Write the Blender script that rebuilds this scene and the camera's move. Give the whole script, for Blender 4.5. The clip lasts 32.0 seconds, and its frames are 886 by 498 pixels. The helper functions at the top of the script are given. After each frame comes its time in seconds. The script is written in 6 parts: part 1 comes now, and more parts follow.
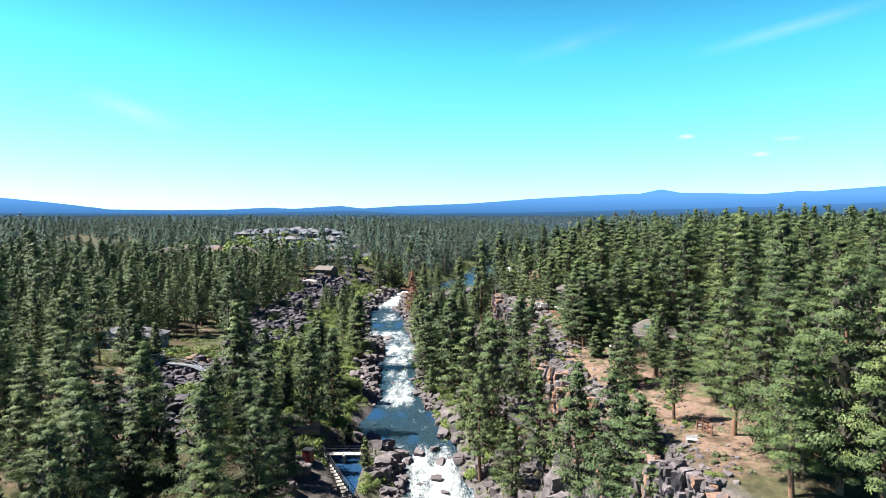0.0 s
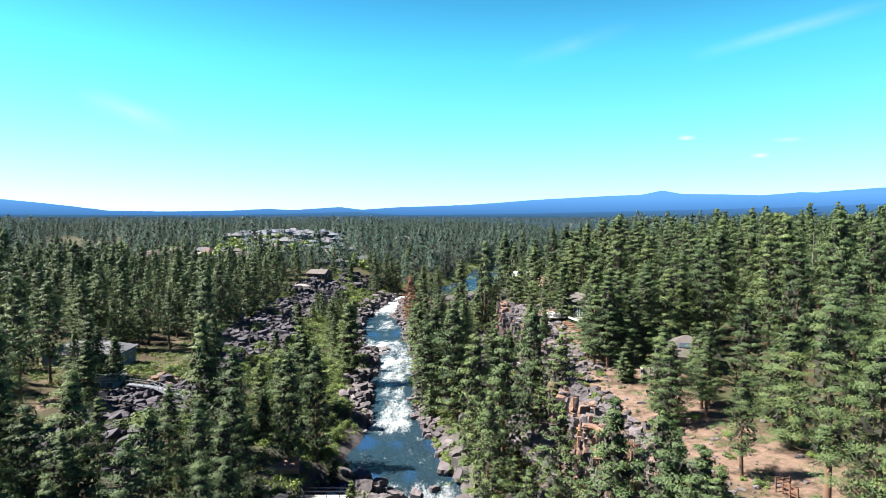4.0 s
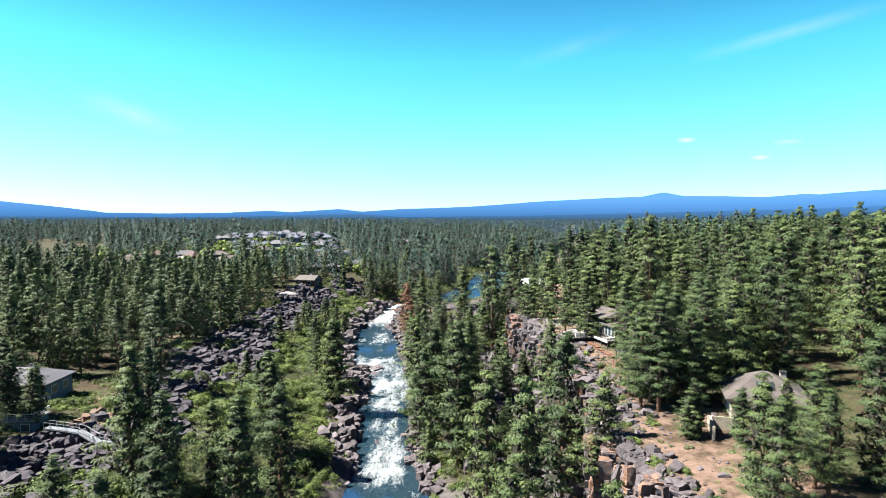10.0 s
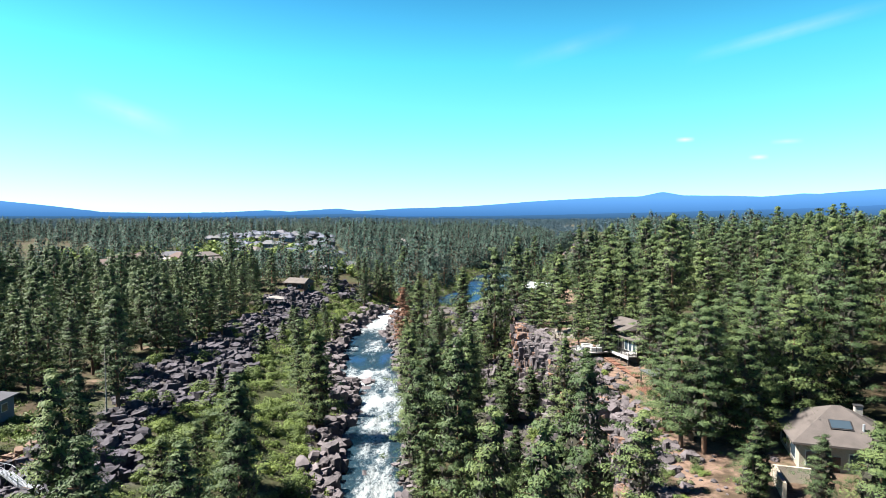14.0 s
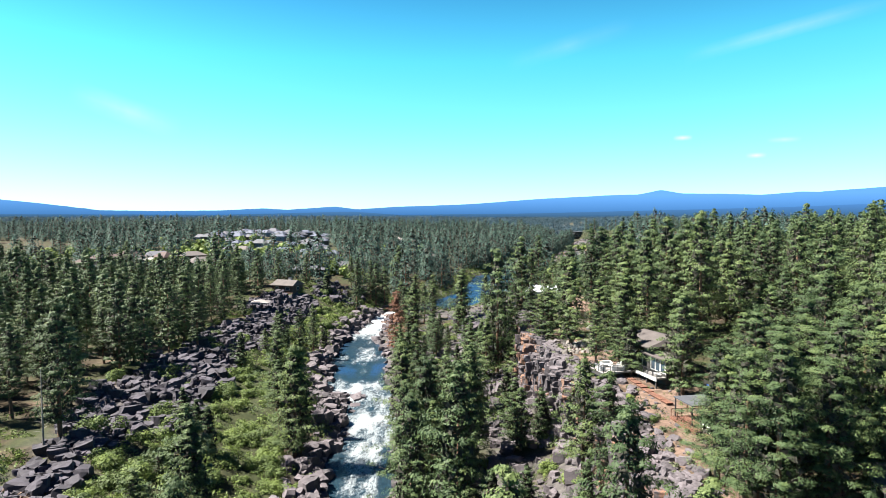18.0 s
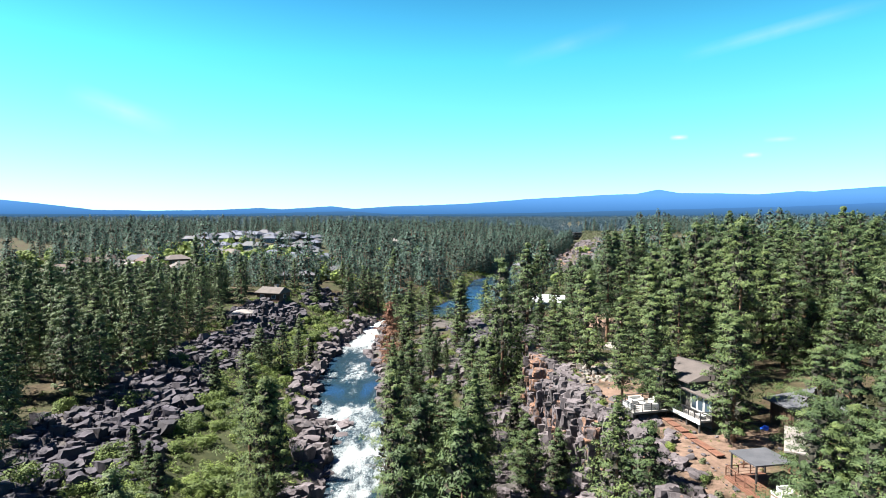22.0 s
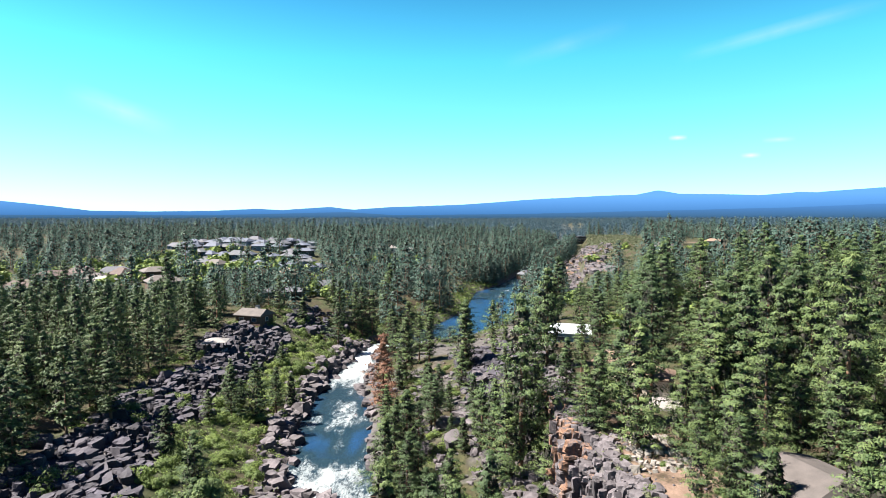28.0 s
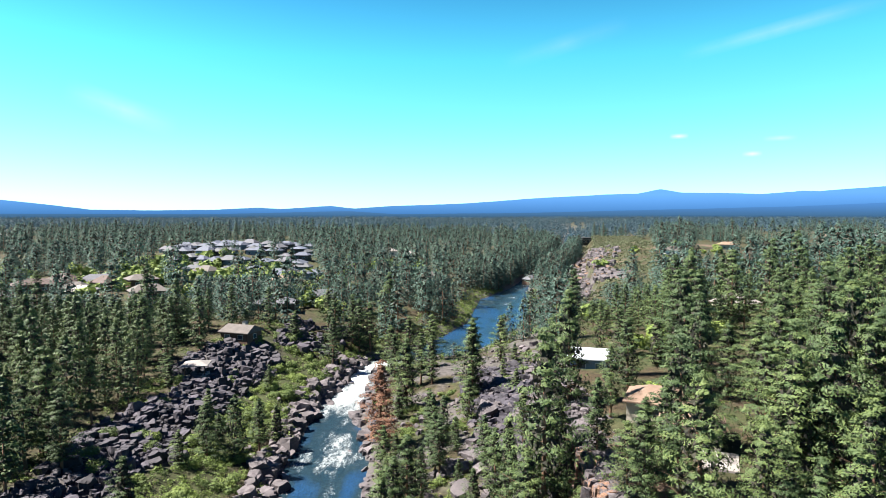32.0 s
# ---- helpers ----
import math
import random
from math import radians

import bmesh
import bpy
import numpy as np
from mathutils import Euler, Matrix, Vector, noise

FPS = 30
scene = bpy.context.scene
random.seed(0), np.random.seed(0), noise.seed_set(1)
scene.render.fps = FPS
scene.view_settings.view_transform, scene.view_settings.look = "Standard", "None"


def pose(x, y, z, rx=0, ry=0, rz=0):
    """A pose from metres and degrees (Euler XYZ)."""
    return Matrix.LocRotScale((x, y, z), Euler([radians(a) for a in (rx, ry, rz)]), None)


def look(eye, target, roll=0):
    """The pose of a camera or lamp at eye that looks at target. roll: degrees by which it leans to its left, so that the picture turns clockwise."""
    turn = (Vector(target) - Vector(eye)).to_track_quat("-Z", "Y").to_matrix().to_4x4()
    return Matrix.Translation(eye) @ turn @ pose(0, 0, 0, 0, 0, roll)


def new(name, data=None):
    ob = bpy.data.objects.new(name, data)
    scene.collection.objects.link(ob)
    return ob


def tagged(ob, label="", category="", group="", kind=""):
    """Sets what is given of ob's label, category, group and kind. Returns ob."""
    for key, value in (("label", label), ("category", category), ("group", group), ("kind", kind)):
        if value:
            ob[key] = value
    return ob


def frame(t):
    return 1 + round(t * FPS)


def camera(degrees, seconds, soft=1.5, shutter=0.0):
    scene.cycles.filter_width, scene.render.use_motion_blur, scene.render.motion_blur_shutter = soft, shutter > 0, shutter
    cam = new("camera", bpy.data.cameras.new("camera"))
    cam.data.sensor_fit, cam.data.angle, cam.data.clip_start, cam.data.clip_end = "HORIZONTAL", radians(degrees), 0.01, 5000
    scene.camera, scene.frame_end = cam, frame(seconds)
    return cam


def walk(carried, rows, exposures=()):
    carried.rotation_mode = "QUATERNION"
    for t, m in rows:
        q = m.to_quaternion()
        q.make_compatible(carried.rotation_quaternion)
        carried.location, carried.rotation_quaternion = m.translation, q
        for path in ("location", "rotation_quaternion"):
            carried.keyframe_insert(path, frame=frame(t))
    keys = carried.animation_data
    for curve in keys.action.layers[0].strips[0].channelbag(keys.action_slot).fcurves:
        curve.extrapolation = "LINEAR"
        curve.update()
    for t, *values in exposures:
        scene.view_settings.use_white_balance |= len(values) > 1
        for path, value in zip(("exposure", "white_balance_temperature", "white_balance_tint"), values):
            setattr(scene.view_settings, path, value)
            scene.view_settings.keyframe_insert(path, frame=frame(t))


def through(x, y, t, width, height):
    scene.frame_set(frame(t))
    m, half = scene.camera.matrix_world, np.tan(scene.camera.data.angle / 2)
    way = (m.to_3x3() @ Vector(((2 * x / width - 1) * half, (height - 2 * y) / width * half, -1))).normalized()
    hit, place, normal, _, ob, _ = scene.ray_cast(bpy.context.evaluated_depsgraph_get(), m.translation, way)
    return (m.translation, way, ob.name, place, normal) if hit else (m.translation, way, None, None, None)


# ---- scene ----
cam = camera(72, 32.0, soft=0.68)
PATH = [
    (0, pose(0.00, 0.00, 45.00, 86.765, 0, -0.000)),
    (2, pose(-0.09, 8.82, 44.79, 86.765, 0, -0.000)),
    (4, pose(-0.20, 17.54, 44.60, 86.888, 0, -0.000)),
    (6, pose(-0.34, 26.06, 44.39, 86.923, 0, -0.000)),
    (8, pose(-0.45, 34.34, 44.22, 87.029, 0, -0.000)),
    (10, pose(-0.43, 42.20, 44.13, 87.082, 0, -0.000)),
    (12, pose(-0.34, 49.87, 44.07, 87.082, 0, -0.000)),
    (14, pose(-0.14, 57.50, 43.98, 87.042, 0, -0.105)),
    (16, pose(0.03, 65.15, 43.94, 86.963, 0, -0.165)),
    (18, pose(0.03, 72.91, 43.95, 86.870, 0, -0.300)),
    (20, pose(-0.05, 80.80, 44.24, 86.817, 0, -0.517)),
    (22, pose(-0.15, 88.94, 45.08, 86.817, 0, -0.611)),
    (24, pose(-0.29, 97.19, 46.25, 86.817, 0, -0.659)),
    (26, pose(-0.51, 105.45, 47.63, 86.826, 0, -0.674)),
    (28, pose(-0.78, 113.77, 49.10, 86.844, 0, -0.706)),
    (30, pose(-1.10, 122.16, 50.47, 86.817, 0, -0.659)),
    (32, pose(-1.44, 130.59, 51.81, 86.712, 0, -0.611)),
]
walk(cam, PATH)
scene.view_settings.exposure = 2.62

# ---- world, sun ----
SUN_AZ, SUN_EL = -88.0, 52.0      # degrees clockwise from +y, and above the horizon
world = bpy.data.worlds.new("sky")
scene.world = world
world.use_nodes = True
wt = world.node_tree
for n in list(wt.nodes):
    wt.nodes.remove(n)
w_out = wt.nodes.new("ShaderNodeOutputWorld")
w_bg = wt.nodes.new("ShaderNodeBackground")
w_sky = wt.nodes.new("ShaderNodeTexSky")
w_sky.sky_type = "NISHITA"
w_sky.sun_disc = False
w_sky.sun_elevation = radians(SUN_EL)
w_sky.sun_rotation = radians(SUN_AZ)
w_sky.altitude = 1100
w_sky.air_density = 1.0
w_sky.dust_density = 0.6
w_sky.ozone_density = 1.6
w_co = wt.nodes.new("ShaderNodeTexCoord")
w_sep = wt.nodes.new("ShaderNodeSeparateXYZ")
wt.links.new(w_co.outputs["Generated"], w_sep.inputs[0])
w_grade = wt.nodes.new("ShaderNodeValToRGB")      # clear blue-green sky that pales towards the horizon; zenith darkened to cut fill light
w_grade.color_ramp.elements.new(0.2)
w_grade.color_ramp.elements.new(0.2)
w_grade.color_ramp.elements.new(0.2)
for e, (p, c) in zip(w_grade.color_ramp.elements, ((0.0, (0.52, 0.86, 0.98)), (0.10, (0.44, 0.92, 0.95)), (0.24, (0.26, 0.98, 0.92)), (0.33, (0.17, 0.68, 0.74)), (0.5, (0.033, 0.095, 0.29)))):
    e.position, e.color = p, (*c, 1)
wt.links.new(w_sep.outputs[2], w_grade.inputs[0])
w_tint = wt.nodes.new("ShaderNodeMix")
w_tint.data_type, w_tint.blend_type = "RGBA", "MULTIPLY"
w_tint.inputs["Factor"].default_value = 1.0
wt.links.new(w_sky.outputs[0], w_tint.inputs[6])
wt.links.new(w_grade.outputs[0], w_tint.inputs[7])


def w_math(op, a, b):
    n = wt.nodes.new("ShaderNodeMath")
    n.operation = op
    n.use_clamp = op == "SUBTRACT"
    for s, v in zip(n.inputs, (a, b)):
        if isinstance(v, (int, float)):
            s.default_value = v
        else:
            wt.links.new(v, s)
    return n.outputs[0]


def w_dot(v, op="DOT_PRODUCT"):
    n = wt.nodes.new("ShaderNodeVectorMath")
    n.operation = op
    wt.links.new(w_co.outputs["Generated"], n.inputs[0])
    n.inputs[1].default_value = v
    return n.outputs["Value"]


w_noise = wt.nodes.new("ShaderNodeTexNoise")
w_noise.inputs["Scale"].default_value = 22
w_noise.inputs["Detail"].default_value = 6
wt.links.new(w_co.outputs["Generated"], w_noise.inputs["Vector"])
cloud = None
# wisps: the plane through the eye that they lie in, their middle, half length, half width, density
for plane, mid_, half, wide, amount in (((0.2662, 0.1375, -0.954), (0.469, 0.8462, 0.2529), 0.13, 0.012, 0.17), ((-0.3329, -0.0094, -0.9429), (-0.4462, 0.8825, 0.1488), 0.075, 0.02, 0.2),
                                        ((0.3063, 0.1924, -0.9323), (0.1961, 0.9456, 0.2596), 0.10, 0.016, 0.07),
                                        ((-0.0430, -0.1087, 0.9931), (0.3657, 0.9234, 0.1169), 0.014, 0.0045, 0.75), ((-0.0399, -0.0773, 0.9962), (0.4574, 0.885, 0.087), 0.014, 0.0045, 0.6000000000000001), ((-0.0526, -0.0936, 0.9942), (0.4872, 0.8666, 0.1074), 0.022, 0.0045, 0.375)):
    near = w_math("SUBTRACT", 1.0, w_math("MULTIPLY", w_dot(mid_, "DISTANCE"), 1 / half))
    if wide:
        near = w_math("MULTIPLY", near, w_math("SUBTRACT", 1.0, w_math("MULTIPLY", w_math("ABSOLUTE", w_dot(plane), 0), 1 / wide)))
    near = w_math("MULTIPLY", w_math("MULTIPLY", near, w_noise.outputs["Fac"]), amount * 2)
    cloud = near if cloud is None else w_math("ADD", cloud, near)
w_mix = wt.nodes.new("ShaderNodeMix")
w_mix.data_type = "RGBA"
w_mix.inputs[7].default_value = (4.2, 4.4, 4.5, 1)
wt.links.new(cloud, w_mix.inputs["Factor"])
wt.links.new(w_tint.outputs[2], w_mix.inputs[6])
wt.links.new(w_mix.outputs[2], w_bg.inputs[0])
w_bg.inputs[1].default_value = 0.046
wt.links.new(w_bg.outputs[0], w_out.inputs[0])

sun = new("sun", bpy.data.lights.new("sun", "SUN"))
sun.data.energy = 4.0
sun.data.angle = radians(0.53)
sun.data.color = (1.0, 0.95, 0.86)
sx, sy = math.sin(radians(SUN_AZ)), math.cos(radians(SUN_AZ))
sun.matrix_world = look((sx * 100, sy * 100, 100 * math.tan(radians(SUN_EL))), (0, 0, 0))

# ---- shape of the land ----
def vnoise(x, y, seed=0):
    """Smooth value noise, -1 to 1."""
    x, y = np.asarray(x, float), np.asarray(y, float)
    xi, yi = np.floor(x).astype(np.int64), np.floor(y).astype(np.int64)
    u, v = x - xi, y - yi
    u, v = u * u * (3 - 2 * u), v * v * (3 - 2 * v)

    def rnd(a, b):
        h = (a * 374761393 + b * 668265263 + seed * 974711) & 0xFFFFFFFF
        h = ((h ^ (h >> 13)) * 1274126177) & 0xFFFFFFFF
        return ((h ^ (h >> 16)) & 0xFFFF) / 32767.5 - 1
    return ((rnd(xi, yi) * (1 - u) + rnd(xi + 1, yi) * u) * (1 - v)
            + (rnd(xi, yi + 1) * (1 - u) + rnd(xi + 1, yi + 1) * u) * v)


def smooth(a, b, x):
    u = np.clip((np.asarray(x, float) - a) / (b - a), 0, 1)
    return u * u * (3 - 2 * u)


RIVER_Y = [-600, 0, 60, 97, 109, 115, 121, 128, 137, 150, 158, 170, 181, 188, 205, 214, 231, 253, 263, 281, 296, 318, 330, 345, 359, 395, 465, 492, 520, 585, 700, 900, 1500, 5000]
RIVER_X = [60, 16, 8, 0, -2.4, -3.2, -8.5, -9.5, -9.4, -11.2, -12.2, -13.4, -14.6, -13.7, -15, -18.5, -21.7, -24, -25, -27, -25.4, -23.5, -15, 0, 9, 24, 36, 44, 52, 72, 110, 160, 300, 900]
RIVER_W = [9, 8, 6.5, 5.3, 5.3, 5.8, 8.5, 8, 6.4, 4.5, 4, 5, 5.3, 4.5, 5.4, 7.3, 7.6, 7.4, 6.2, 5, 4.5, 3.2, 8, 11, 12, 11.5, 13, 7, 4, 4, 4, 4, 5, 6]
LEVEL_Y = [-600, 90, 110, 117, 165, 228, 280, 328, 400, 600, 1500, 5000]
LEVEL_Z = [-6, -2.4, -1.8, 0, 0.1, 0.8, 1.2, 3.0, 4.0, 5.5, 9, 10]
CLIFF_Y = [-600, 40, 63, 84, 108, 137, 160, 177, 207, 230, 260, 330, 450, 580, 800, 1500, 5000]
CLIFF_X = [60, 32, 27, 24, 19.5, 22, 24.5, 21.5, 19.0, 22, 26, 46, 85, 112, 170, 340, 900]


def river_x(y):
    return np.interp(y, RIVER_Y, RIVER_X)


def river_w(y):
    return np.interp(y, RIVER_Y, RIVER_W) + 0.5 * vnoise(np.asarray(y) / 6.0, 0.5, 3)


def level(y):
    return np.interp(y, LEVEL_Y, LEVEL_Z)


def cliff_x(y):
    return np.interp(y, CLIFF_Y, CLIFF_X) + 1.5 * vnoise(np.asarray(y) / 6.5, 2.5, 5) + 0.8 * vnoise(np.asarray(y) / 1.9, 7.5, 6)


def land(x, y):
    """Height of the ground."""
    x, y = np.asarray(x, float), np.asarray(y, float)
    w, c, lv, xc = river_w(y), river_x(y), level(y), cliff_x(y)
    dl, dr = (c - w) - x, x - (c + w)
    rough = 0.7 * vnoise(x / 7, y / 7, 11) + 0.3 * vnoise(x / 2.5, y / 2.5, 12)
    left = lv + np.interp(dl, [0, 2, 6, 14, 24, 34, 60, 120, 400, 5000], [-0.3, 0.9, 2.4, 4.6, 7.6, 9.4, 11.2, 13.2, 15, 14]) + rough * smooth(0, 8, dl)
    left = left + 3.2 * np.exp(-((x + 64) / 20.0) ** 2 - ((y - 330) / 32.0) ** 2)
    left = left + 9.0 * np.exp(-((x + 140) / 70.0) ** 2 - ((y - 560) / 90.0) ** 2)
    left = left + 3.0 * vnoise(x / 160, y / 160, 21) * smooth(60, 300, dl)
    span = np.maximum(xc - (c + w), 3)
    s = np.clip(dr / span, 0, 1)
    foot = np.interp(y, [0, 200, 240, 300, 380, 600], [9.0, 9.0, 10.5, 10.5, 9, 10])
    low = lv - 0.3 + (foot - lv + 0.3) * (0.25 * np.sqrt(s) + 0.75 * s ** 1.3) + rough * 1.3 * smooth(0, 6, dr)
    back = np.maximum(x - xc, 0)
    top = 17.6 + np.interp(back, [0, 8, 30, 100, 250, 5000], [0, 0.6, 1.6, 6.5, 8, 2]) + 0.4 * rough + 4.0 * vnoise(x / 130, y / 130, 22) * smooth(60, 250, back)
    top = top + 0.5 * np.exp(-((y - 176) / 18.0) ** 2 - ((x - 40) / 26.0) ** 2) - 1.1 * np.exp(-((y - 147) / 13.0) ** 2 - ((x - 32) / 14.0) ** 2)
    top = top + 5.5 * np.exp(-((x - 190) / 60.0) ** 2 - ((y - 915) / 60.0) ** 2)
    top = top + 9.5 * np.exp(-((x - 150) / 60.0) ** 2 - ((y - 640) / 130.0) ** 2) * smooth(0, 40, back)
    edge = smooth(-1.4, 0.2, x - xc)
    right = low * (1 - edge) + top * edge
    ditch = smooth(np.interp(y, [88, 107], [-14.6, -22.0]), np.interp(y, [88, 107], [-13.6, -21.0]), x) * smooth(-13.6, -14.6, x) * smooth(90, 93, y) * smooth(119, 117, y)
    left = left * (1 - ditch) - 1.3 * ditch
    bed = lv - 1.3
    z = np.where(dl > 0, left, np.where(dr > 0, right, bed))
    far = smooth(1200, 3000, y)
    z = z * (1 - far) + far * (15 + 5 * vnoise(x / 500, y / 500, 23))
    return z


def lava(x, y):
    """1 where the bare lava rubble lies."""
    x, y = np.asarray(x, float), np.asarray(y, float)
    x0 = np.interp(y, [95, 130, 150, 165, 180, 203, 225, 256, 280, 300, 330], [-62, -61, -59, -60, -64, -64.5, -63.5, -66, -67, -69, -60])
    x1 = np.interp(y, [95, 130, 162, 173, 184, 205, 221, 246, 260, 292, 330], [-46, -44, -47, -45, -43, -45, -50, -48.5, -51, -50, -48])
    n = 4 * vnoise(x / 11, y / 11, 31) + 2 * vnoise(x / 4, y / 4, 32)
    return smooth(-2, 2, x - x0 + n) * smooth(-2, 2, x1 - x + n) * smooth(95, 110, y) * smooth(322, 300, y)

# ---- materials ----
def nodes_of(name):
    m = bpy.data.materials.new(name)
    m.use_nodes = True
    t = m.node_tree
    b = t.nodes["Principled BSDF"]
    return m, t, b


def nz(t, scale, detail=4, rough=0.6, vec=None):
    n = t.nodes.new("ShaderNodeTexNoise")
    n.inputs["Scale"].default_value = scale
    n.inputs["Detail"].default_value = detail
    n.inputs["Roughness"].default_value = rough
    if vec is not None:
        t.links.new(vec, n.inputs["Vector"])
    return n.outputs["Fac"]


def ramp(t, fac, stops):
    r = t.nodes.new("ShaderNodeValToRGB")
    while len(r.color_ramp.elements) < len(stops):
        r.color_ramp.elements.new(0.5)
    for e, (p, c) in zip(r.color_ramp.elements, stops):
        e.position = p
        e.color = (*c, 1) if len(c) == 3 else c
    t.links.new(fac, r.inputs[0])
    return r.outputs[0]


def mixc(t, fac, a, b, mode="MIX"):
    m = t.nodes.new("ShaderNodeMix")
    m.data_type, m.blend_type = "RGBA", mode
    for sock, v in ((m.inputs["Factor"], fac), (m.inputs[6], a), (m.inputs[7], b)):
        if isinstance(v, (int, float)):
            sock.default_value = v
        elif isinstance(v, tuple):
            sock.default_value = (*v, 1)
        else:
            t.links.new(v, sock)
    return m.outputs[2]


def mathn(t, op, a, b):
    m = t.nodes.new("ShaderNodeMath")
    m.operation = op
    for s, v in zip(m.inputs, (a, b)):
        if isinstance(v, (int, float)):
            s.default_value = v
        else:
            t.links.new(v, s)
    return m.outputs[0]


def bump(t, b, height, strength=0.4, dist=0.05):
    n = t.nodes.new("ShaderNodeBump")
    n.inputs["Strength"].default_value = strength
    n.inputs["Distance"].default_value = dist
    t.links.new(height, n.inputs["Height"])
    t.links.new(n.outputs[0], b.inputs["Normal"])


def world_pos(t):
    return t.nodes.new("ShaderNodeNewGeometry").outputs["Position"]


def surface(name, dark, light, scale=1.0, rough=0.8, metal=0.0, fine=12.0, bumpiness=0.3, spread=0.25):
    """A worn plain surface: two scales of variation, a little relief, and a shift from object to object."""
    m, t, b = nodes_of(name)
    p = world_pos(t)
    big, small = nz(t, 0.35 * scale, 3, 0.6, p), nz(t, fine * scale, 4, 0.7, p)
    c = ramp(t, big, [(0.3, dark), (0.7, light)])
    c = mixc(t, 0.35, c, ramp(t, small, [(0.3, tuple(0.6 * v for v in dark)), (0.7, tuple(min(1, 1.15 * v) for v in light))]))
    piece = t.nodes.new("ShaderNodeNewGeometry").outputs["Random Per Island"]
    rnd = mathn(t, "FRACT", mathn(t, "ADD", t.nodes.new("ShaderNodeObjectInfo").outputs["Random"], piece), 0)
    c = mixc(t, 1.0, c, ramp(t, rnd, [(0, (1 - spread,) * 3), (1, (1.0,) * 3)]), "MULTIPLY")
    t.links.new(c, b.inputs["Base Color"])
    b.inputs["Roughness"].default_value = rough
    b.inputs["Metallic"].default_value = metal
    bump(t, b, small, bumpiness, 0.04)
    return m


def foliage(name, stops, through=0.3, clump=0.5):
    """Leaves or needles: colour drifts by tree, by clump and by leaf; some light passes through."""
    m, t, b = nodes_of(name)
    isl = t.nodes.new("ShaderNodeNewGeometry")
    rnd = t.nodes.new("ShaderNodeObjectInfo").outputs["Random"]
    big = nz(t, clump, 2, 0.5, isl.outputs["Position"])
    f = mathn(t, "ADD", mathn(t, "MULTIPLY", isl.outputs["Random Per Island"], 0.16), mathn(t, "MULTIPLY", big, 0.64))
    f = mathn(t, "ADD", f, mathn(t, "MULTIPLY", rnd, 0.25))
    c = ramp(t, f, stops)
    t.links.new(c, b.inputs["Base Color"])
    b.inputs["Roughness"].default_value = 0.65
    b.inputs["Specular IOR Level"].default_value = 0.25
    tr = t.nodes.new("ShaderNodeBsdfTranslucent")
    t.links.new(c, tr.inputs[0])
    mx = t.nodes.new("ShaderNodeMixShader")
    mx.inputs[0].default_value = through
    out = t.nodes["Material Output"]
    t.links.new(b.outputs[0], mx.inputs[1])
    t.links.new(tr.outputs[0], mx.inputs[2])
    t.links.new(mx.outputs[0], out.inputs[0])
    return m


NEEDLES = foliage("pine_needles", [(0.2, (0.0129, 0.0268, 0.0113)), (0.5, (0.0432, 0.07, 0.025)), (0.8, (0.103, 0.1335, 0.0412))], 0.12)
# middle-distance haze painted in: bluer needles, more translucent for softer contrast
NEEDLES_MID_HAZE = foliage("haze_grey_mid_needles", [(0.2, (0.0122, 0.0283, 0.0246)), (0.5, (0.0322, 0.0638, 0.0552)), (0.8, (0.0672, 0.1105, 0.0795))], 0.3, clump=0.12)
# strong blue haze of the far distance is mixed into this needle colour
NEEDLES_FAR_HAZE = foliage("haze_blue_far_needles", [(0.2, (0.0122, 0.0285, 0.0442)), (0.55, (0.0255, 0.0534, 0.0728)), (0.9, (0.051, 0.0879, 0.0988))], 0.3, clump=0.02)
# inner twigs, with the crown's own shade put into a near-black colour
TWIG_SHADE = surface("inner_twigs_with_shade", (0.012, 0.012, 0.008), (0.035, 0.032, 0.02), 1.0, 0.95)
LEAVES = foliage("willow_leaves", [(0.2, (0.0297, 0.0483, 0.0146)), (0.5, (0.0793, 0.1139, 0.0316)), (0.9, (0.1882, 0.2411, 0.0527))], 0.2)
SAGE = foliage("sage_leaves", [(0.2, (0.0462, 0.0561, 0.0297)), (0.6, (0.099, 0.1122, 0.0594)), (0.9, (0.1584, 0.1584, 0.0858))], 0.2)
DEAD = foliage("dead_needles", [(0.2, (0.0594, 0.0297, 0.0198)), (0.55, (0.1452, 0.0693, 0.0429)), (0.9, (0.2376, 0.1254, 0.0792))], 0.2)
BARK = surface("pine_bark", (0.066, 0.0363, 0.0231), (0.1848, 0.099, 0.0594), 1.0, 0.9, bumpiness=0.6)
DEADWOOD = surface("bare_grey_wood", (0.1188, 0.1056, 0.0924), (0.2376, 0.2178, 0.198), 1.0, 0.9)
LAVA = surface("basalt", (0.0109, 0.0095, 0.0145), (0.0639, 0.0552, 0.0755), 0.9, 0.85, bumpiness=0.7, fine=5, spread=0.5)
TALUS = surface("weathered_basalt", (0.033, 0.0284, 0.033), (0.135, 0.114, 0.124), 0.9, 0.85, bumpiness=0.7, fine=5, spread=0.45)
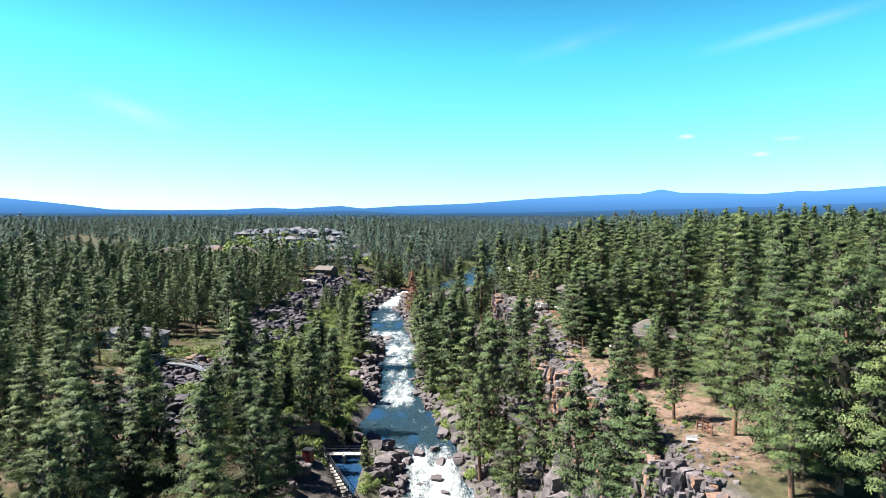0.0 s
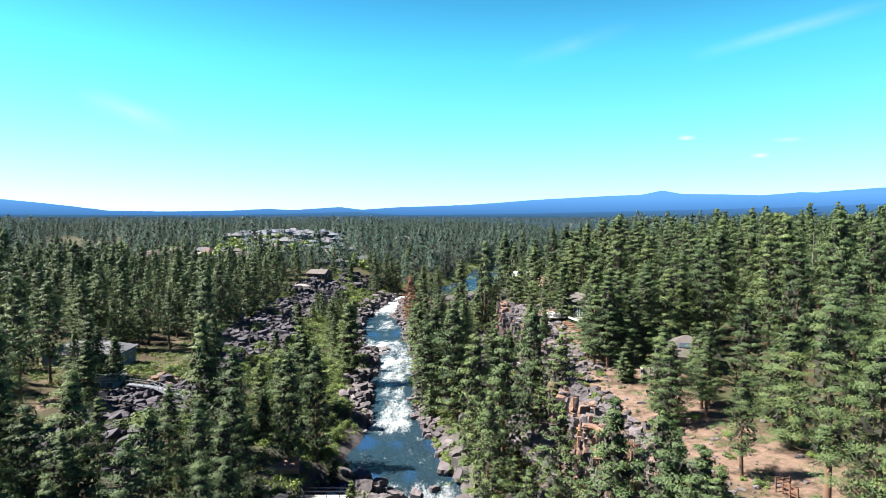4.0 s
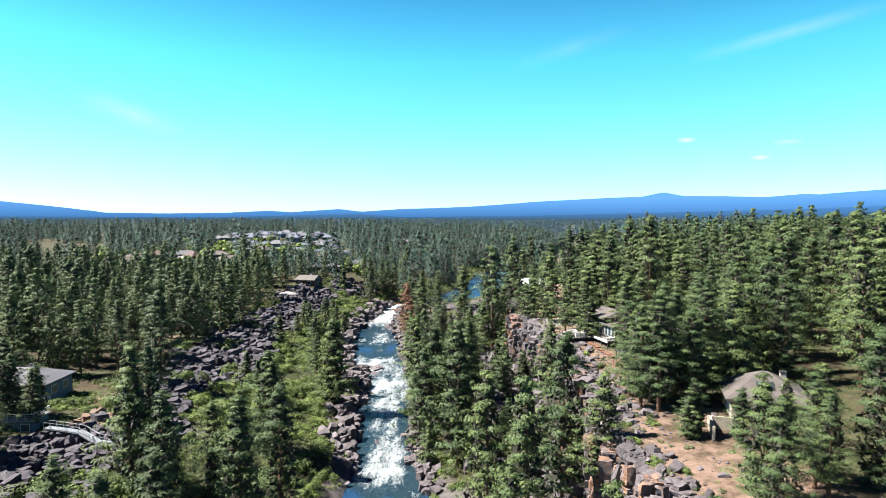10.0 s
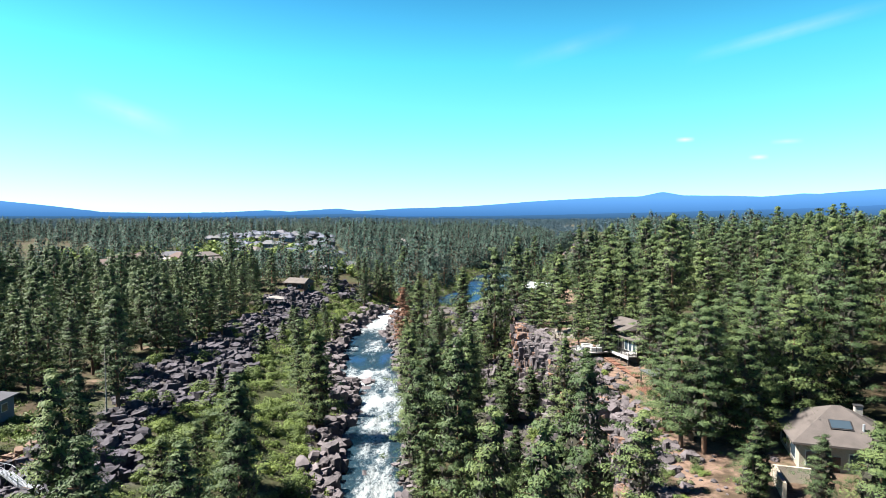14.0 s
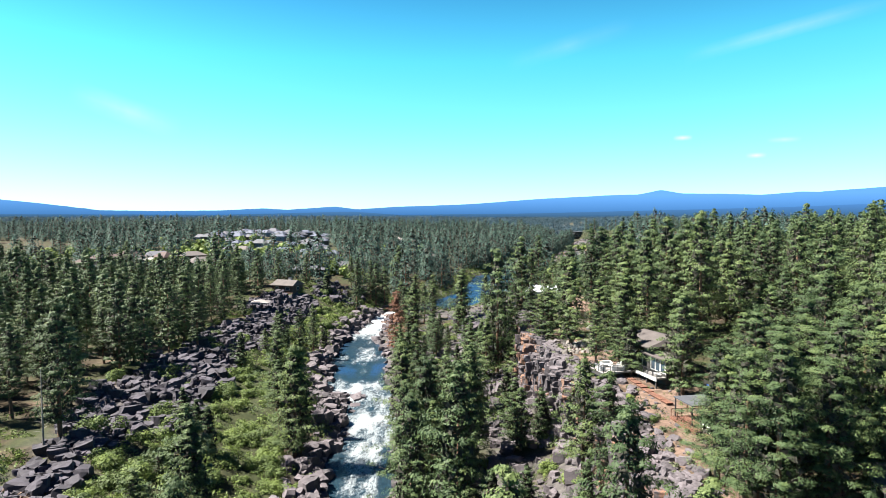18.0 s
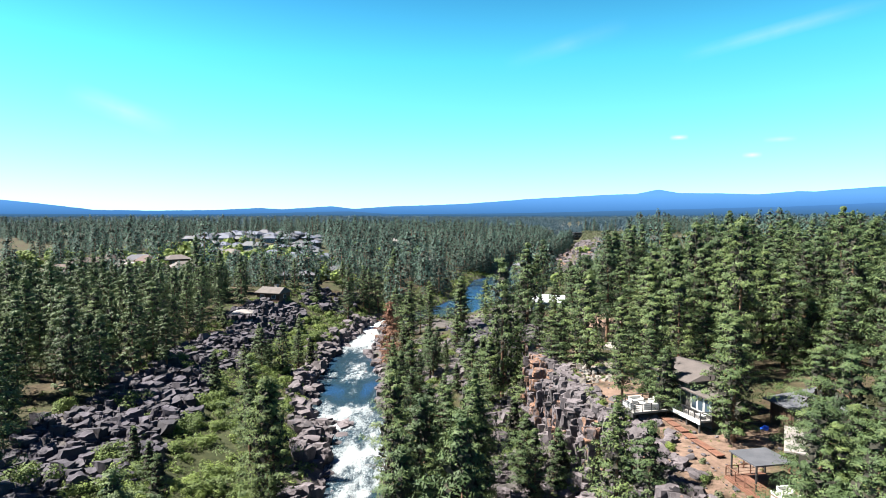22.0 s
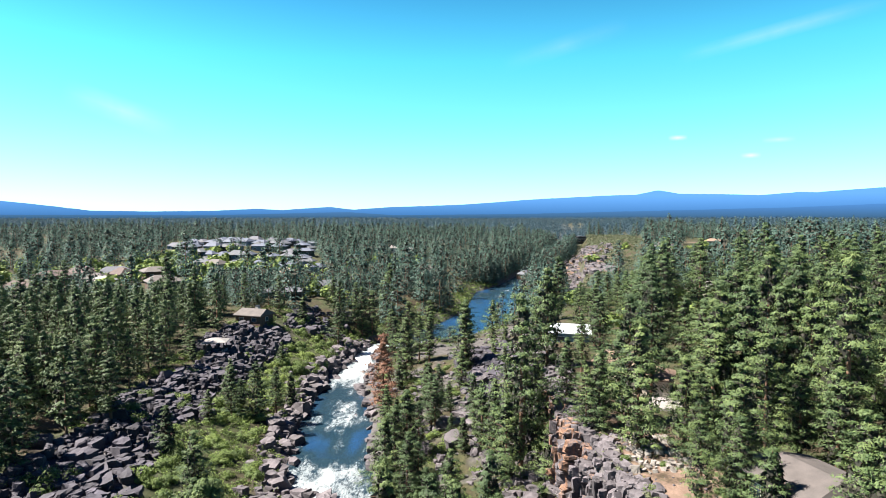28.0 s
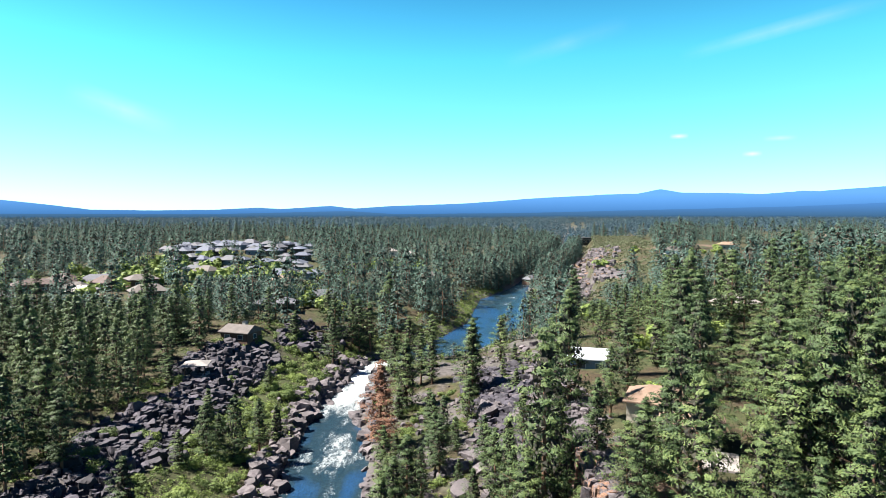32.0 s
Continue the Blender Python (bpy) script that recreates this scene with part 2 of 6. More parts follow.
def streaked(name):
    """Cliff basalt: grey-purple rock with rust-orange runs down its faces."""
    m, t, b = nodes_of(name)
    p = world_pos(t)
    mp = t.nodes.new("ShaderNodeMapping")
    mp.inputs["Scale"].default_value = (1.0, 1.0, 0.22)
    t.links.new(p, mp.inputs[0])
    fine_, run = nz(t, 3.5, 6, 0.75, p), nz(t, 0.9, 5, 0.7, mp.outputs[0])
    grey = ramp(t, fine_, [(0.3, (0.033, 0.0264, 0.0297)), (0.7, (0.1584, 0.132, 0.1386))])
    rust_ = ramp(t, fine_, [(0.3, (0.099, 0.0495, 0.0297)), (0.7, (0.3036, 0.165, 0.1056))])
    c = mixc(t, ramp(t, run, [(0.44, (0, 0, 0)), (0.56, (1, 1, 1))]), grey, rust_)
    rnd = t.nodes.new("ShaderNodeObjectInfo").outputs["Random"]
    c = mixc(t, 1.0, c, ramp(t, rnd, [(0, (0.7,) * 3), (1, (1.0,) * 3)]), "MULTIPLY")
    t.links.new(c, b.inputs["Base Color"])
    b.inputs["Roughness"].default_value = 0.9
    bump(t, b, fine_, 0.8, 0.12)
    return m


CLIFF_RUST = streaked("rust_streaked_basalt")
RUST = surface("iron_stained_basalt", (0.0673, 0.0416, 0.0314), (0.1907, 0.1188, 0.0815), 0.9, 0.85, bumpiness=0.7, fine=5, spread=0.4)


def ground_material():
    m, t, b = nodes_of("ground_cover")
    p = world_pos(t)
    at = t.nodes.new("ShaderNodeAttribute")
    at.attribute_name = "cover"
    sep = t.nodes.new("ShaderNodeSeparateColor")
    t.links.new(at.outputs["Color"], sep.inputs[0])
    n1, n2, n3 = nz(t, 0.12, 4, 0.65, p), nz(t, 0.9, 5, 0.7, p), nz(t, 6.0, 4, 0.75, p)
    duff = ramp(t, n2, [(0.3, (0.0185, 0.0138, 0.0085)), (0.55, (0.0422, 0.0306, 0.0179)), (0.75, (0.0845, 0.0607, 0.0359))])
    green = ramp(t, n2, [(0.3, (0.0166, 0.0238, 0.0086)), (0.55, (0.0371, 0.0428, 0.0171)), (0.75, (0.0713, 0.0689, 0.0333))])
    forest = mixc(t, ramp(t, n1, [(0.42, (0, 0, 0)), (0.6, (1, 1, 1))]), duff, green)
    rock = ramp(t, n2, [(0.3, (0.033, 0.0297, 0.0297)), (0.7, (0.1056, 0.0957, 0.0957))])
    sand = ramp(t, n2, [(0.3, (0.095, 0.062, 0.048)), (0.7, (0.2, 0.136, 0.105))])
    sand = mixc(t, ramp(t, n3, [(0.5, (0, 0, 0)), (0.68, (1, 1, 1))]), sand, (0.095, 0.067, 0.045))
    sand = mixc(t, ramp(t, nz(t, 0.3, 5, 0.7, p), [(0.48, (0, 0, 0)), (0.62, (0.85, 0.85, 0.85))]), sand, duff)
    sand = mixc(t, ramp(t, nz(t, 0.55, 5, 0.7, p), [(0.58, (0, 0, 0)), (0.66, (0.7, 0.7, 0.7))]), sand, green)
    c = mixc(t, sep.outputs[1], forest, green)
    c = mixc(t, sep.outputs[0], c, rock)
    c = mixc(t, sep.outputs[2], c, sand)
    c = mixc(t, 0.3, c, ramp(t, n3, [(0.3, (0.4, 0.4, 0.42)), (0.7, (1.0, 1.0, 1.0))]), "MULTIPLY")
    t.links.new(c, b.inputs["Base Color"])
    b.inputs["Roughness"].default_value = 0.95
    b.inputs["Specular IOR Level"].default_value = 0.2
    bump(t, b, n3, 0.5, 0.15)
    return m


def water_material():
    m, t, b = nodes_of("white_water")
    p = world_pos(t)
    mp = t.nodes.new("ShaderNodeMapping")
    mp.inputs["Scale"].default_value = (1.0, 0.42, 1.0)
    t.links.new(p, mp.inputs[0])
    at = t.nodes.new("ShaderNodeAttribute")
    at.attribute_name = "foam"
    n1, n2 = nz(t, 0.5, 8, 0.75, mp.outputs[0]), nz(t, 2.6, 6, 0.75, mp.outputs[0])
    n = mathn(t, "ADD", mathn(t, "MULTIPLY", n1, 0.65), mathn(t, "MULTIPLY", n2, 0.35))
    f = mathn(t, "ADD", n, mathn(t, "MULTIPLY", mathn(t, "SUBTRACT", at.outputs["Fac"], 0.5), 0.62))
    mask = ramp(t, f, [(0.49, (0, 0, 0)), (0.62, (0.26, 0.26, 0.26)), (0.84, (1, 1, 1))])
    deep = ramp(t, n2, [(0.35, (0.005, 0.014, 0.024)), (0.7, (0.018, 0.036, 0.046))])
    # bluer calm water, with the sky's reflection put into its colour
    calm_sky = ramp(t, n2, [(0.35, (0.005, 0.022, 0.062)), (0.7, (0.016, 0.05, 0.105))])
    deep = mixc(t, ramp(t, at.outputs["Fac"], [(0.22, (0, 0, 0)), (0.34, (1, 1, 1))]), calm_sky, deep)
    c = mixc(t, mask, deep, (0.7, 0.74, 0.75))
    t.links.new(c, b.inputs["Base Color"])
    r = mixc(t, mask, (0.2, 0.2, 0.2), (0.7, 0.7, 0.7))
    t.links.new(r, b.inputs["Roughness"])
    b.inputs["IOR"].default_value = 1.33
    bump(t, b, nz(t, 1.6, 6, 0.7, mp.outputs[0]), 0.9, 0.4)
    return m


GROUND = ground_material()
WATER = water_material()

# ---- mesh helpers ----
def mesh_np(name, verts, faces, mats=(), attrs=(), flat=True, second=0, index=None):
    """A mesh from arrays; faces is an (n, 3) or (n, 4) array."""
    me = bpy.data.meshes.new(name)
    verts, faces = np.asarray(verts, np.float32), np.asarray(faces, np.int32)
    k = faces.shape[1]
    me.vertices.add(len(verts))
    me.vertices.foreach_set("co", verts.ravel())
    me.loops.add(faces.size)
    me.loops.foreach_set("vertex_index", faces.ravel())
    me.polygons.add(len(faces))
    me.polygons.foreach_set("loop_start", np.arange(0, faces.size, k, dtype=np.int32))
    me.polygons.foreach_set("use_smooth", np.full(len(faces), not flat))
    for m in mats:
        me.materials.append(m)
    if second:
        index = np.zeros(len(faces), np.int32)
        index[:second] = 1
    if index is not None:
        me.polygons.foreach_set("material_index", index)
    for key, kind, data in attrs:
        a = me.attributes.new(key, kind, "POINT")
        a.data.foreach_set("color" if kind == "FLOAT_COLOR" else "value", np.asarray(data, np.float32).ravel())
    me.update(calc_edges=True)
    me.validate()
    return me


def bm_mesh(name, bm, material=None):
    me = bpy.data.meshes.new(name)
    bm.to_mesh(me)
    bm.free()
    if material:
        me.materials.append(material)
    return me


def put(ob, m, parent=None):
    if parent is not None:
        ob.parent = parent
    ob.matrix_basis = m
    return ob


def part(name, bm, material, parent, label="", at=None):
    ob = new(name, bm_mesh(name, bm, material))
    ob.parent = parent
    if at is not None:
        ob.matrix_basis = at
    if label:
        ob["label"] = label
    return ob


def box(bm, cx, cy, cz, sx, sy, sz, rot=0.0, bev=0.0):
    """A box, given its centre and full sizes, turned about z."""
    m = Matrix.Translation((cx, cy, cz)) @ Matrix.Rotation(rot, 4, "Z") @ Matrix.Diagonal((sx, sy, sz, 1))
    r = bmesh.ops.create_cube(bm, size=1, matrix=m)
    if bev:
        es = list({e for v in r["verts"] for e in v.link_edges})
        bmesh.ops.bevel(bm, geom=es, offset=bev, segments=1, affect="EDGES")
    return bm


def boxes(*rows, bev=0.0):
    bm = bmesh.new()
    for r in rows:
        box(bm, *r, bev=bev)
    return bm


# ---- ground, river, far hills ----
def axis(pieces):
    out = []
    for a, b, step in pieces:
        out.append(np.arange(a, b, step))
    return np.concatenate(out)


gx = axis([(-4600, -1200, 200), (-1200, -400, 40), (-400, -140, 10), (-140, -45, 3), (-45, 45, 1.3), (45, 140, 4), (140, 400, 10), (400, 1200, 40), (1200, 4601, 200)])
gy = axis([(-900, -100, 50), (-100, 40, 6), (40, 350, 1.7), (350, 650, 4), (650, 1200, 15), (1200, 2400, 40), (2400, 4801, 150)])
X, Y = np.meshgrid(gx, gy)
Z = land(X, Y)
nx, ny = len(gx), len(gy)
idx = np.arange(nx * ny).reshape(ny, nx)
quads = np.stack([idx[:-1, :-1], idx[:-1, 1:], idx[1:, 1:], idx[1:, :-1]], -1).reshape(-1, 4)


def cover_of(x, y):
    """Rock, grass and bare sandy soil, 0 to 1."""
    c, w, xc = river_x(y), river_w(y), cliff_x(y)
    dl, dr = (c - w) - x, x - (c + w)
    n = vnoise(x / 9, y / 9, 41) + 0.6 * vnoise(x / 3, y / 3, 42)
    bank = smooth(7, 2, np.abs(np.where(dl > 0, dl, dr)))
    rock = np.maximum(lava(x, y), bank)
    gorge = smooth(0, 3, dr) * smooth(1.5, -0.5, x - xc)
    rock = np.maximum(rock, gorge * smooth(-0.1, 0.5, n + 0.1) * 0.9)
    face = smooth(-3.0, -1.0, x - xc) * smooth(3.0, 0.5, x - xc) * smooth(300, 250, y)
    rock = np.maximum(rock, face)
    willow = smooth(6, 12, dl) * smooth(32, 26, dl) * smooth(95, 120, y) * smooth(330, 300, y)
    grass = np.clip(0.8 * willow + 0.15 * gorge + 0.6 * smooth(0.2, 0.9, n), 0, 1)
    back = x - xc
    sand = smooth(1.5, 4, back + n) * smooth(19, 12, back + 3 * n) * smooth(55, 70, y) * smooth(230, 205, y)
    sand = np.maximum(sand, smooth(30, 36, dl) * smooth(90, 60, dl) * smooth(0.5, 0.9, n) * 0.8)
    sand = np.maximum(sand, smooth(0.45, 0.9, vnoise(x / 30, y / 30, 44)) * smooth(8, 20, back) * 0.8)
    intake = smooth(12, 6, np.abs(x + 21)) * smooth(24, 14, np.abs(y - 102))
    rock = np.maximum(rock, 0.75 * intake)
    return rock, grass, sand * (1 - lava(x, y))


rk, gs, sd = cover_of(X, Y)
cov = np.stack([rk, gs, sd, np.ones_like(rk)], -1).reshape(-1, 4)
ground = new("ground", mesh_np("ground", np.stack([X, Y, Z], -1).reshape(-1, 3), quads, [GROUND], [("cover", "FLOAT_COLOR", cov)], flat=False))
tagged(ground, "forest floor with dry soil, grass and bare rock", "ground", kind="structure")


def foam_of(y):
    return np.interp(y, [60, 112, 118, 135, 145, 165, 195, 226, 233, 246, 252, 266, 272, 280, 288, 326, 340, 430, 450, 520, 600],
                     [0.8, 0.8, 0.38, 0.32, 0.62, 0.55, 0.66, 0.7, 0.38, 0.36, 0.52, 0.5, 0.38, 0.44, 0.8, 0.82, 0.3, 0.22, 0.42, 0.42, 0.2])


wy = axis([(-300, 60, 6), (60, 340, 0.7), (340, 640, 1.8), (640, 1500, 12)])
wu = np.linspace(-1, 1, 25)
WY, WU = np.meshgrid(wy, wu, indexing="ij")
WX = river_x(WY) + WU * (river_w(WY) + 1.6)
fo = foam_of(WY) * (1 - 0.5 * np.abs(WU) ** 2.5) + 0.14 * vnoise(WX / 3, WY / 8, 51)
chop = 0.32 * vnoise(WX / 1.3, WY / 1.7, 52) + 0.4 * vnoise(WX / 3.1, WY / 2.6, 53)
WZ = level(WY) + chop * np.clip(fo * 1.5 - 0.25, 0.08, 1)
wi = np.arange(WX.size).reshape(WX.shape)
wq = np.stack([wi[:-1, :-1], wi[:-1, 1:], wi[1:, 1:], wi[1:, :-1]], -1).reshape(-1, 4)
river = new("water", mesh_np("water", np.stack([WX, WY, WZ], -1).reshape(-1, 3), wq, [WATER], [("foam", "FLOAT", fo)], flat=False))
tagged(river, "river with dark green water and white rapids", "river", kind="structure")


iy, ix = np.meshgrid(np.arange(88, 119, 1.0), np.linspace(-22.4, -13.9, 9), indexing="ij")
iz = -0.12 + 0.03 * vnoise(ix / 0.9, iy / 0.9, 55)
ii = np.arange(ix.size).reshape(ix.shape)
basin = new("intake_water", mesh_np("intake_water", np.stack([ix, iy, iz], -1).reshape(-1, 3), np.stack([ii[:-1, :-1], ii[:-1, 1:], ii[1:, 1:], ii[1:, :-1]], -1).reshape(-1, 4), [WATER], flat=False))
tagged(basin, "still dark water of the intake basin", "water", kind="structure")


def hills(name, radius, pts, base, material, label):
    """A far ridge on an arc about the valley: pts are bearing in degrees and height above the camera's level in thousandths of the distance."""
    a = np.linspace(-44, 44, 500)
    h = np.interp(a, [p[0] for p in pts], [p[1] for p in pts])
    h = h + 0.25 * vnoise(a * 1.7, 0.3, 61) + 0.15 * vnoise(a * 6, 0.3, 62)
    top = 46 + h * radius / 1000
    px, py = radius * np.sin(np.radians(a)), 66 + radius * np.cos(np.radians(a))
    rows = [(px, py, np.full_like(a, base)), (px, py, top), (px * 1.04, py * 1.04, top - 10)]
    v = np.concatenate([np.stack(r, -1) for r in rows])
    n = len(a)
    i = np.arange(n - 1)
    q = np.concatenate([np.stack([i + k * n, i + 1 + k * n, i + 1 + (k + 1) * n, i + (k + 1) * n], -1) for k in range(2)])
    return tagged(new(name, mesh_np(name, v, q, [material], flat=False)), label, "mountains", kind="structure")


# Ridges glow by themselves: haze blue painted as emission, paler with height.
def haze_material(name, low, high, strength, z0, z1):
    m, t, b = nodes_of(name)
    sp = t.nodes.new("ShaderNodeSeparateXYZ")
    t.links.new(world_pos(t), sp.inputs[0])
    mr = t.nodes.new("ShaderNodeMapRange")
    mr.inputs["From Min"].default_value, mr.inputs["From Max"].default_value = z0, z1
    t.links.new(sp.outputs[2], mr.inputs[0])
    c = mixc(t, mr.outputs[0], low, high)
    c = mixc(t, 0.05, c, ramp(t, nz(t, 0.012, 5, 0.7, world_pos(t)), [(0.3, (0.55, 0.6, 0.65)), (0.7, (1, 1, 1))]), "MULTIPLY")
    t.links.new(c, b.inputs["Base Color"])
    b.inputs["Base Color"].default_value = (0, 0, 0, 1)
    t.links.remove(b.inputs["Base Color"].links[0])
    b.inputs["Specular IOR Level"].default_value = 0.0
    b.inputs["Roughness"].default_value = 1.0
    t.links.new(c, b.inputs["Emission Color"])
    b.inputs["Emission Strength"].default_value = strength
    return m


# glowing blue stands in for the haze before mountains and hills
FAR_HAZE = haze_material("mountain_haze_glow", (0.04, 0.14, 0.34), (0.11, 0.31, 0.68), 0.27, 40, 190)
NEAR_HAZE = haze_material("hill_haze_glow", (0.035, 0.09, 0.16), (0.06, 0.18, 0.42), 0.27, 30, 110)
hills("mountain_range", 4700, [(-44, 28), (-36, 22), (-33, 16.5), (-29, 7.5), (-25, 6.5), (-20, 7.5), (-16, 11), (-14, 9), (-9.7, 14), (-7.6, 10), (-4, 14), (2.5, 18), (9.2, 26.5), (15.3, 31.5), (18, 32.5), (19.9, 39), (21.5, 33.5), (25, 32), (27.7, 29.8), (30.5, 33.4), (31.8, 32.8), (33.5, 35), (36, 37.5), (40, 40), (44, 38)], -20, FAR_HAZE, "hazy blue mountain range on the horizon")
hills("far_hills", 4500, [(-44, 2), (-20, 1), (-8, 6), (-4, 1), (8, 3), (18, 7), (30, 12), (36, 16), (44, 18)], -20, NEAR_HAZE, "dark forested hills below the mountains")

# ---- trees ----


def leaves_at(centres, outward, size, r, scatter_=0.35, lift=0.25, slim=1.0):
    """Small pointed tufts about the given centres, facing outwards with some scatter."""
    n = len(centres)
    up = outward + np.array([0, 0, lift]) + r.normal(size=(n, 3)) * scatter_
    up /= np.linalg.norm(up, axis=1, keepdims=True) + 1e-9
    a = np.cross(up, r.normal(size=(n, 3)))
    a /= np.linalg.norm(a, axis=1, keepdims=True) + 1e-9
    b = np.cross(up, a)
    s = size * r.uniform(0.6, 1.4, (n, 1))
    a, b = a * s * slim ** -0.8, b * s * 0.62 * slim
    v = np.stack([centres - a * 0.6 - b, centres - a * 0.6 + b, centres + a], 1).reshape(-1, 3)
    return v, np.arange(3 * n).reshape(-1, 3)


def crown_width(f):
    """Half width of a pine's crown, against its widest, from its foot (0) to its tip (1)."""
    return (1 - f ** 1.5) ** 0.8 * np.minimum(1, 0.5 + 2.1 * f)


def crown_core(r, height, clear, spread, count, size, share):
    """The dense dark inside of a crown: dead twigs about the trunk, near-black to carry the inner shade."""
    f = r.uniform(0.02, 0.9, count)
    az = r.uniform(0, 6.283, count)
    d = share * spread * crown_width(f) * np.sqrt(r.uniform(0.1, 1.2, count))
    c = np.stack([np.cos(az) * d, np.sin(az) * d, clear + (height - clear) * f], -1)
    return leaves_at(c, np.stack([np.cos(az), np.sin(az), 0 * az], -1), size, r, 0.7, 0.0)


def pine_crown(r, height, clear, spread, clumps, per, leaf, puff=0.8, core=None, slim=0.7):
    """Limbs in loose tiers round the trunk, each bearing flattened pads of needles towards its end, with gaps between them."""
    limbs = max(6, clumps // 3)
    f = 1 - ((np.arange(limbs) + r.uniform(0, 1, limbs)) / limbs) ** 0.78 * 0.985
    az = np.arange(limbs) * 2.4 + r.normal(size=limbs) * 0.45
    lump = 1 + 0.3 * np.sin(az + r.uniform(0, 6) + f * 4) + 0.2 * np.sin(az * 3 + r.uniform(0, 6) - f * 11)
    env = spread * crown_width(f) * lump
    reach = env * r.uniform(0.55, 1.15, limbs)
    cs = []
    for along, big in ((0.98, 0.95), (0.66, 1.05), (0.36, 0.85)):
        d = reach * (along + r.normal(size=limbs) * 0.07)
        a = az + r.normal(size=limbs) * 0.28
        z = clear + (height - clear) * f + reach * (0.22 * f - 0.16) + 0.16 * d * along + r.normal(size=limbs) * 0.12
        size = puff * big * r.uniform(0.55, 1.3, limbs) * (0.62 + 0.42 * env / spread)
        cs.append(np.stack([np.cos(a) * d, np.sin(a) * d, z, size], -1))
    cs.append(np.array([(r.normal() * 0.1, r.normal() * 0.1, height - 0.25 - 0.5 * q, puff * (0.3 + 0.12 * q)) for q in range(4)]))
    cs = np.concatenate(cs)
    who = np.repeat(np.arange(len(cs)), per)
    d = r.normal(size=(len(who), 3))
    d /= np.linalg.norm(d, axis=1, keepdims=True)
    d[:, 2] = np.where(d[:, 2] < -0.35, -d[:, 2], d[:, 2])
    rad = cs[who, 3:4] * r.uniform(0.45, 1.12, (len(who), 1))
    side = cs[who, :3] * np.array([1, 1, 0])
    side = side / (np.linalg.norm(side, axis=1, keepdims=True) + 0.4)
    v, f = leaves_at(cs[who, :3] + d * rad * np.array([1.2, 1.2, 0.62]), 0.6 * d + 0.6 * side, leaf, r, 0.22, 0.35, slim)
    if core:
        cv_, cf_ = crown_core(r, height, clear, spread, *core)
        f = np.concatenate([cf_, f + len(cv_)])
        v = np.concatenate([cv_, v])
        return v, f, len(cf_)
    return v, f, 0


def plain_crown(r, height, clear, spread, leaves, leaf, core=None):
    """A crown seen from afar: sprays of needles over an uneven cone, in ragged tiers."""
    f = 1 - r.uniform(0, 1, leaves) ** 0.62
    az = r.uniform(0, 6.283, leaves)
    p0, p1, p2 = r.uniform(0, 6.283, 3)
    lump = 1 + 0.2 * np.sin(az + p0 + f * 4) + 0.2 * np.sin(az * 3 + p1 - f * 13) + 0.12 * np.sin(az * 2 + p2 + f * 27)
    d = spread * crown_width(f) * lump * r.uniform(0.6, 1.05, leaves) + 0.05
    c = np.stack([np.cos(az) * d, np.sin(az) * d, clear + (height - clear) * f - 0.12 * d], -1)
    out = np.stack([np.cos(az), np.sin(az), np.full(leaves, 0.3)], -1)
    v, f = leaves_at(c, out, leaf, r, 0.3, 0.4, 0.8)
    if core:
        cv_, cf_ = crown_core(r, height, clear, spread, *core)
        return np.concatenate([cv_, v]), np.concatenate([cf_, f + len(cv_)]), len(cf_)
    return v, f, 0


def tube(pts, radii, sides=7):
    """A tapered tube along points."""
    v, f = [], []
    for (p, rad) in zip(pts, radii):
        for s in range(sides):
            a = 6.2832 * s / sides
            v.append((p[0] + rad * math.cos(a), p[1] + rad * math.sin(a), p[2]))
    for k in range(len(pts) - 1):
        for s in range(sides):
            f.append((k * sides + s, k * sides + (s + 1) % sides, (k + 1) * sides + (s + 1) % sides, (k + 1) * sides + s))
    return np.array(v), np.array(f)


def trunk_mesh(r, height, rad, limbs=10, clear=3.0, spread=3.0):
    zs = np.linspace(-0.6, height * 0.97, 8)
    bend = r.normal(size=2) * 0.12
    v, f = tube([(bend[0] * math.sin(z / 5), bend[1] * math.sin(z / 6), z) for z in zs], rad * (1 - 0.93 * np.clip(zs, 0, None) / height) + 0.02)
    vs, fs, o = [v], [f], len(v)
    for k in range(limbs):
        z = clear + (height * 0.85 - clear) * k / limbs
        a, L = r.uniform(0, 6.28), spread * (1 - 0.7 * k / limbs)
        v, f = tube([(0, 0, z), (math.cos(a) * L * 0.5, math.sin(a) * L * 0.5, z + 0.1 * L), (math.cos(a) * L, math.sin(a) * L, z + 0.25 * L)], [0.09, 0.06, 0.02], 4)
        vs.append(v), fs.append(f + o)
        o += len(v)
    return np.concatenate(vs), np.concatenate(fs)


PINES, FINE = [], []
for k, (h, clear, spread) in enumerate([(20, 2.6, 5.1), (18, 1.2, 4.9), (22, 5.0, 5.2), (16, 0.9, 4.4), (19, 1.6, 5.6), (10, 0.5, 2.9)]):
    for bank, per, leaf in ((PINES, 46, 0.16), (FINE, 104, 0.105)):
        r = np.random.default_rng(100 + k)
        small = 1.0 if h > 12 else 0.7
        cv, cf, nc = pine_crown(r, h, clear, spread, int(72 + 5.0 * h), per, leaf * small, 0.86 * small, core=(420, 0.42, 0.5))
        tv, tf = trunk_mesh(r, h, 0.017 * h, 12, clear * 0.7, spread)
        bank.append((h, mesh_np("crown", cv, cf, [NEEDLES, TWIG_SHADE], second=nc), mesh_np("trunk", tv, tf, [BARK], flat=False)))


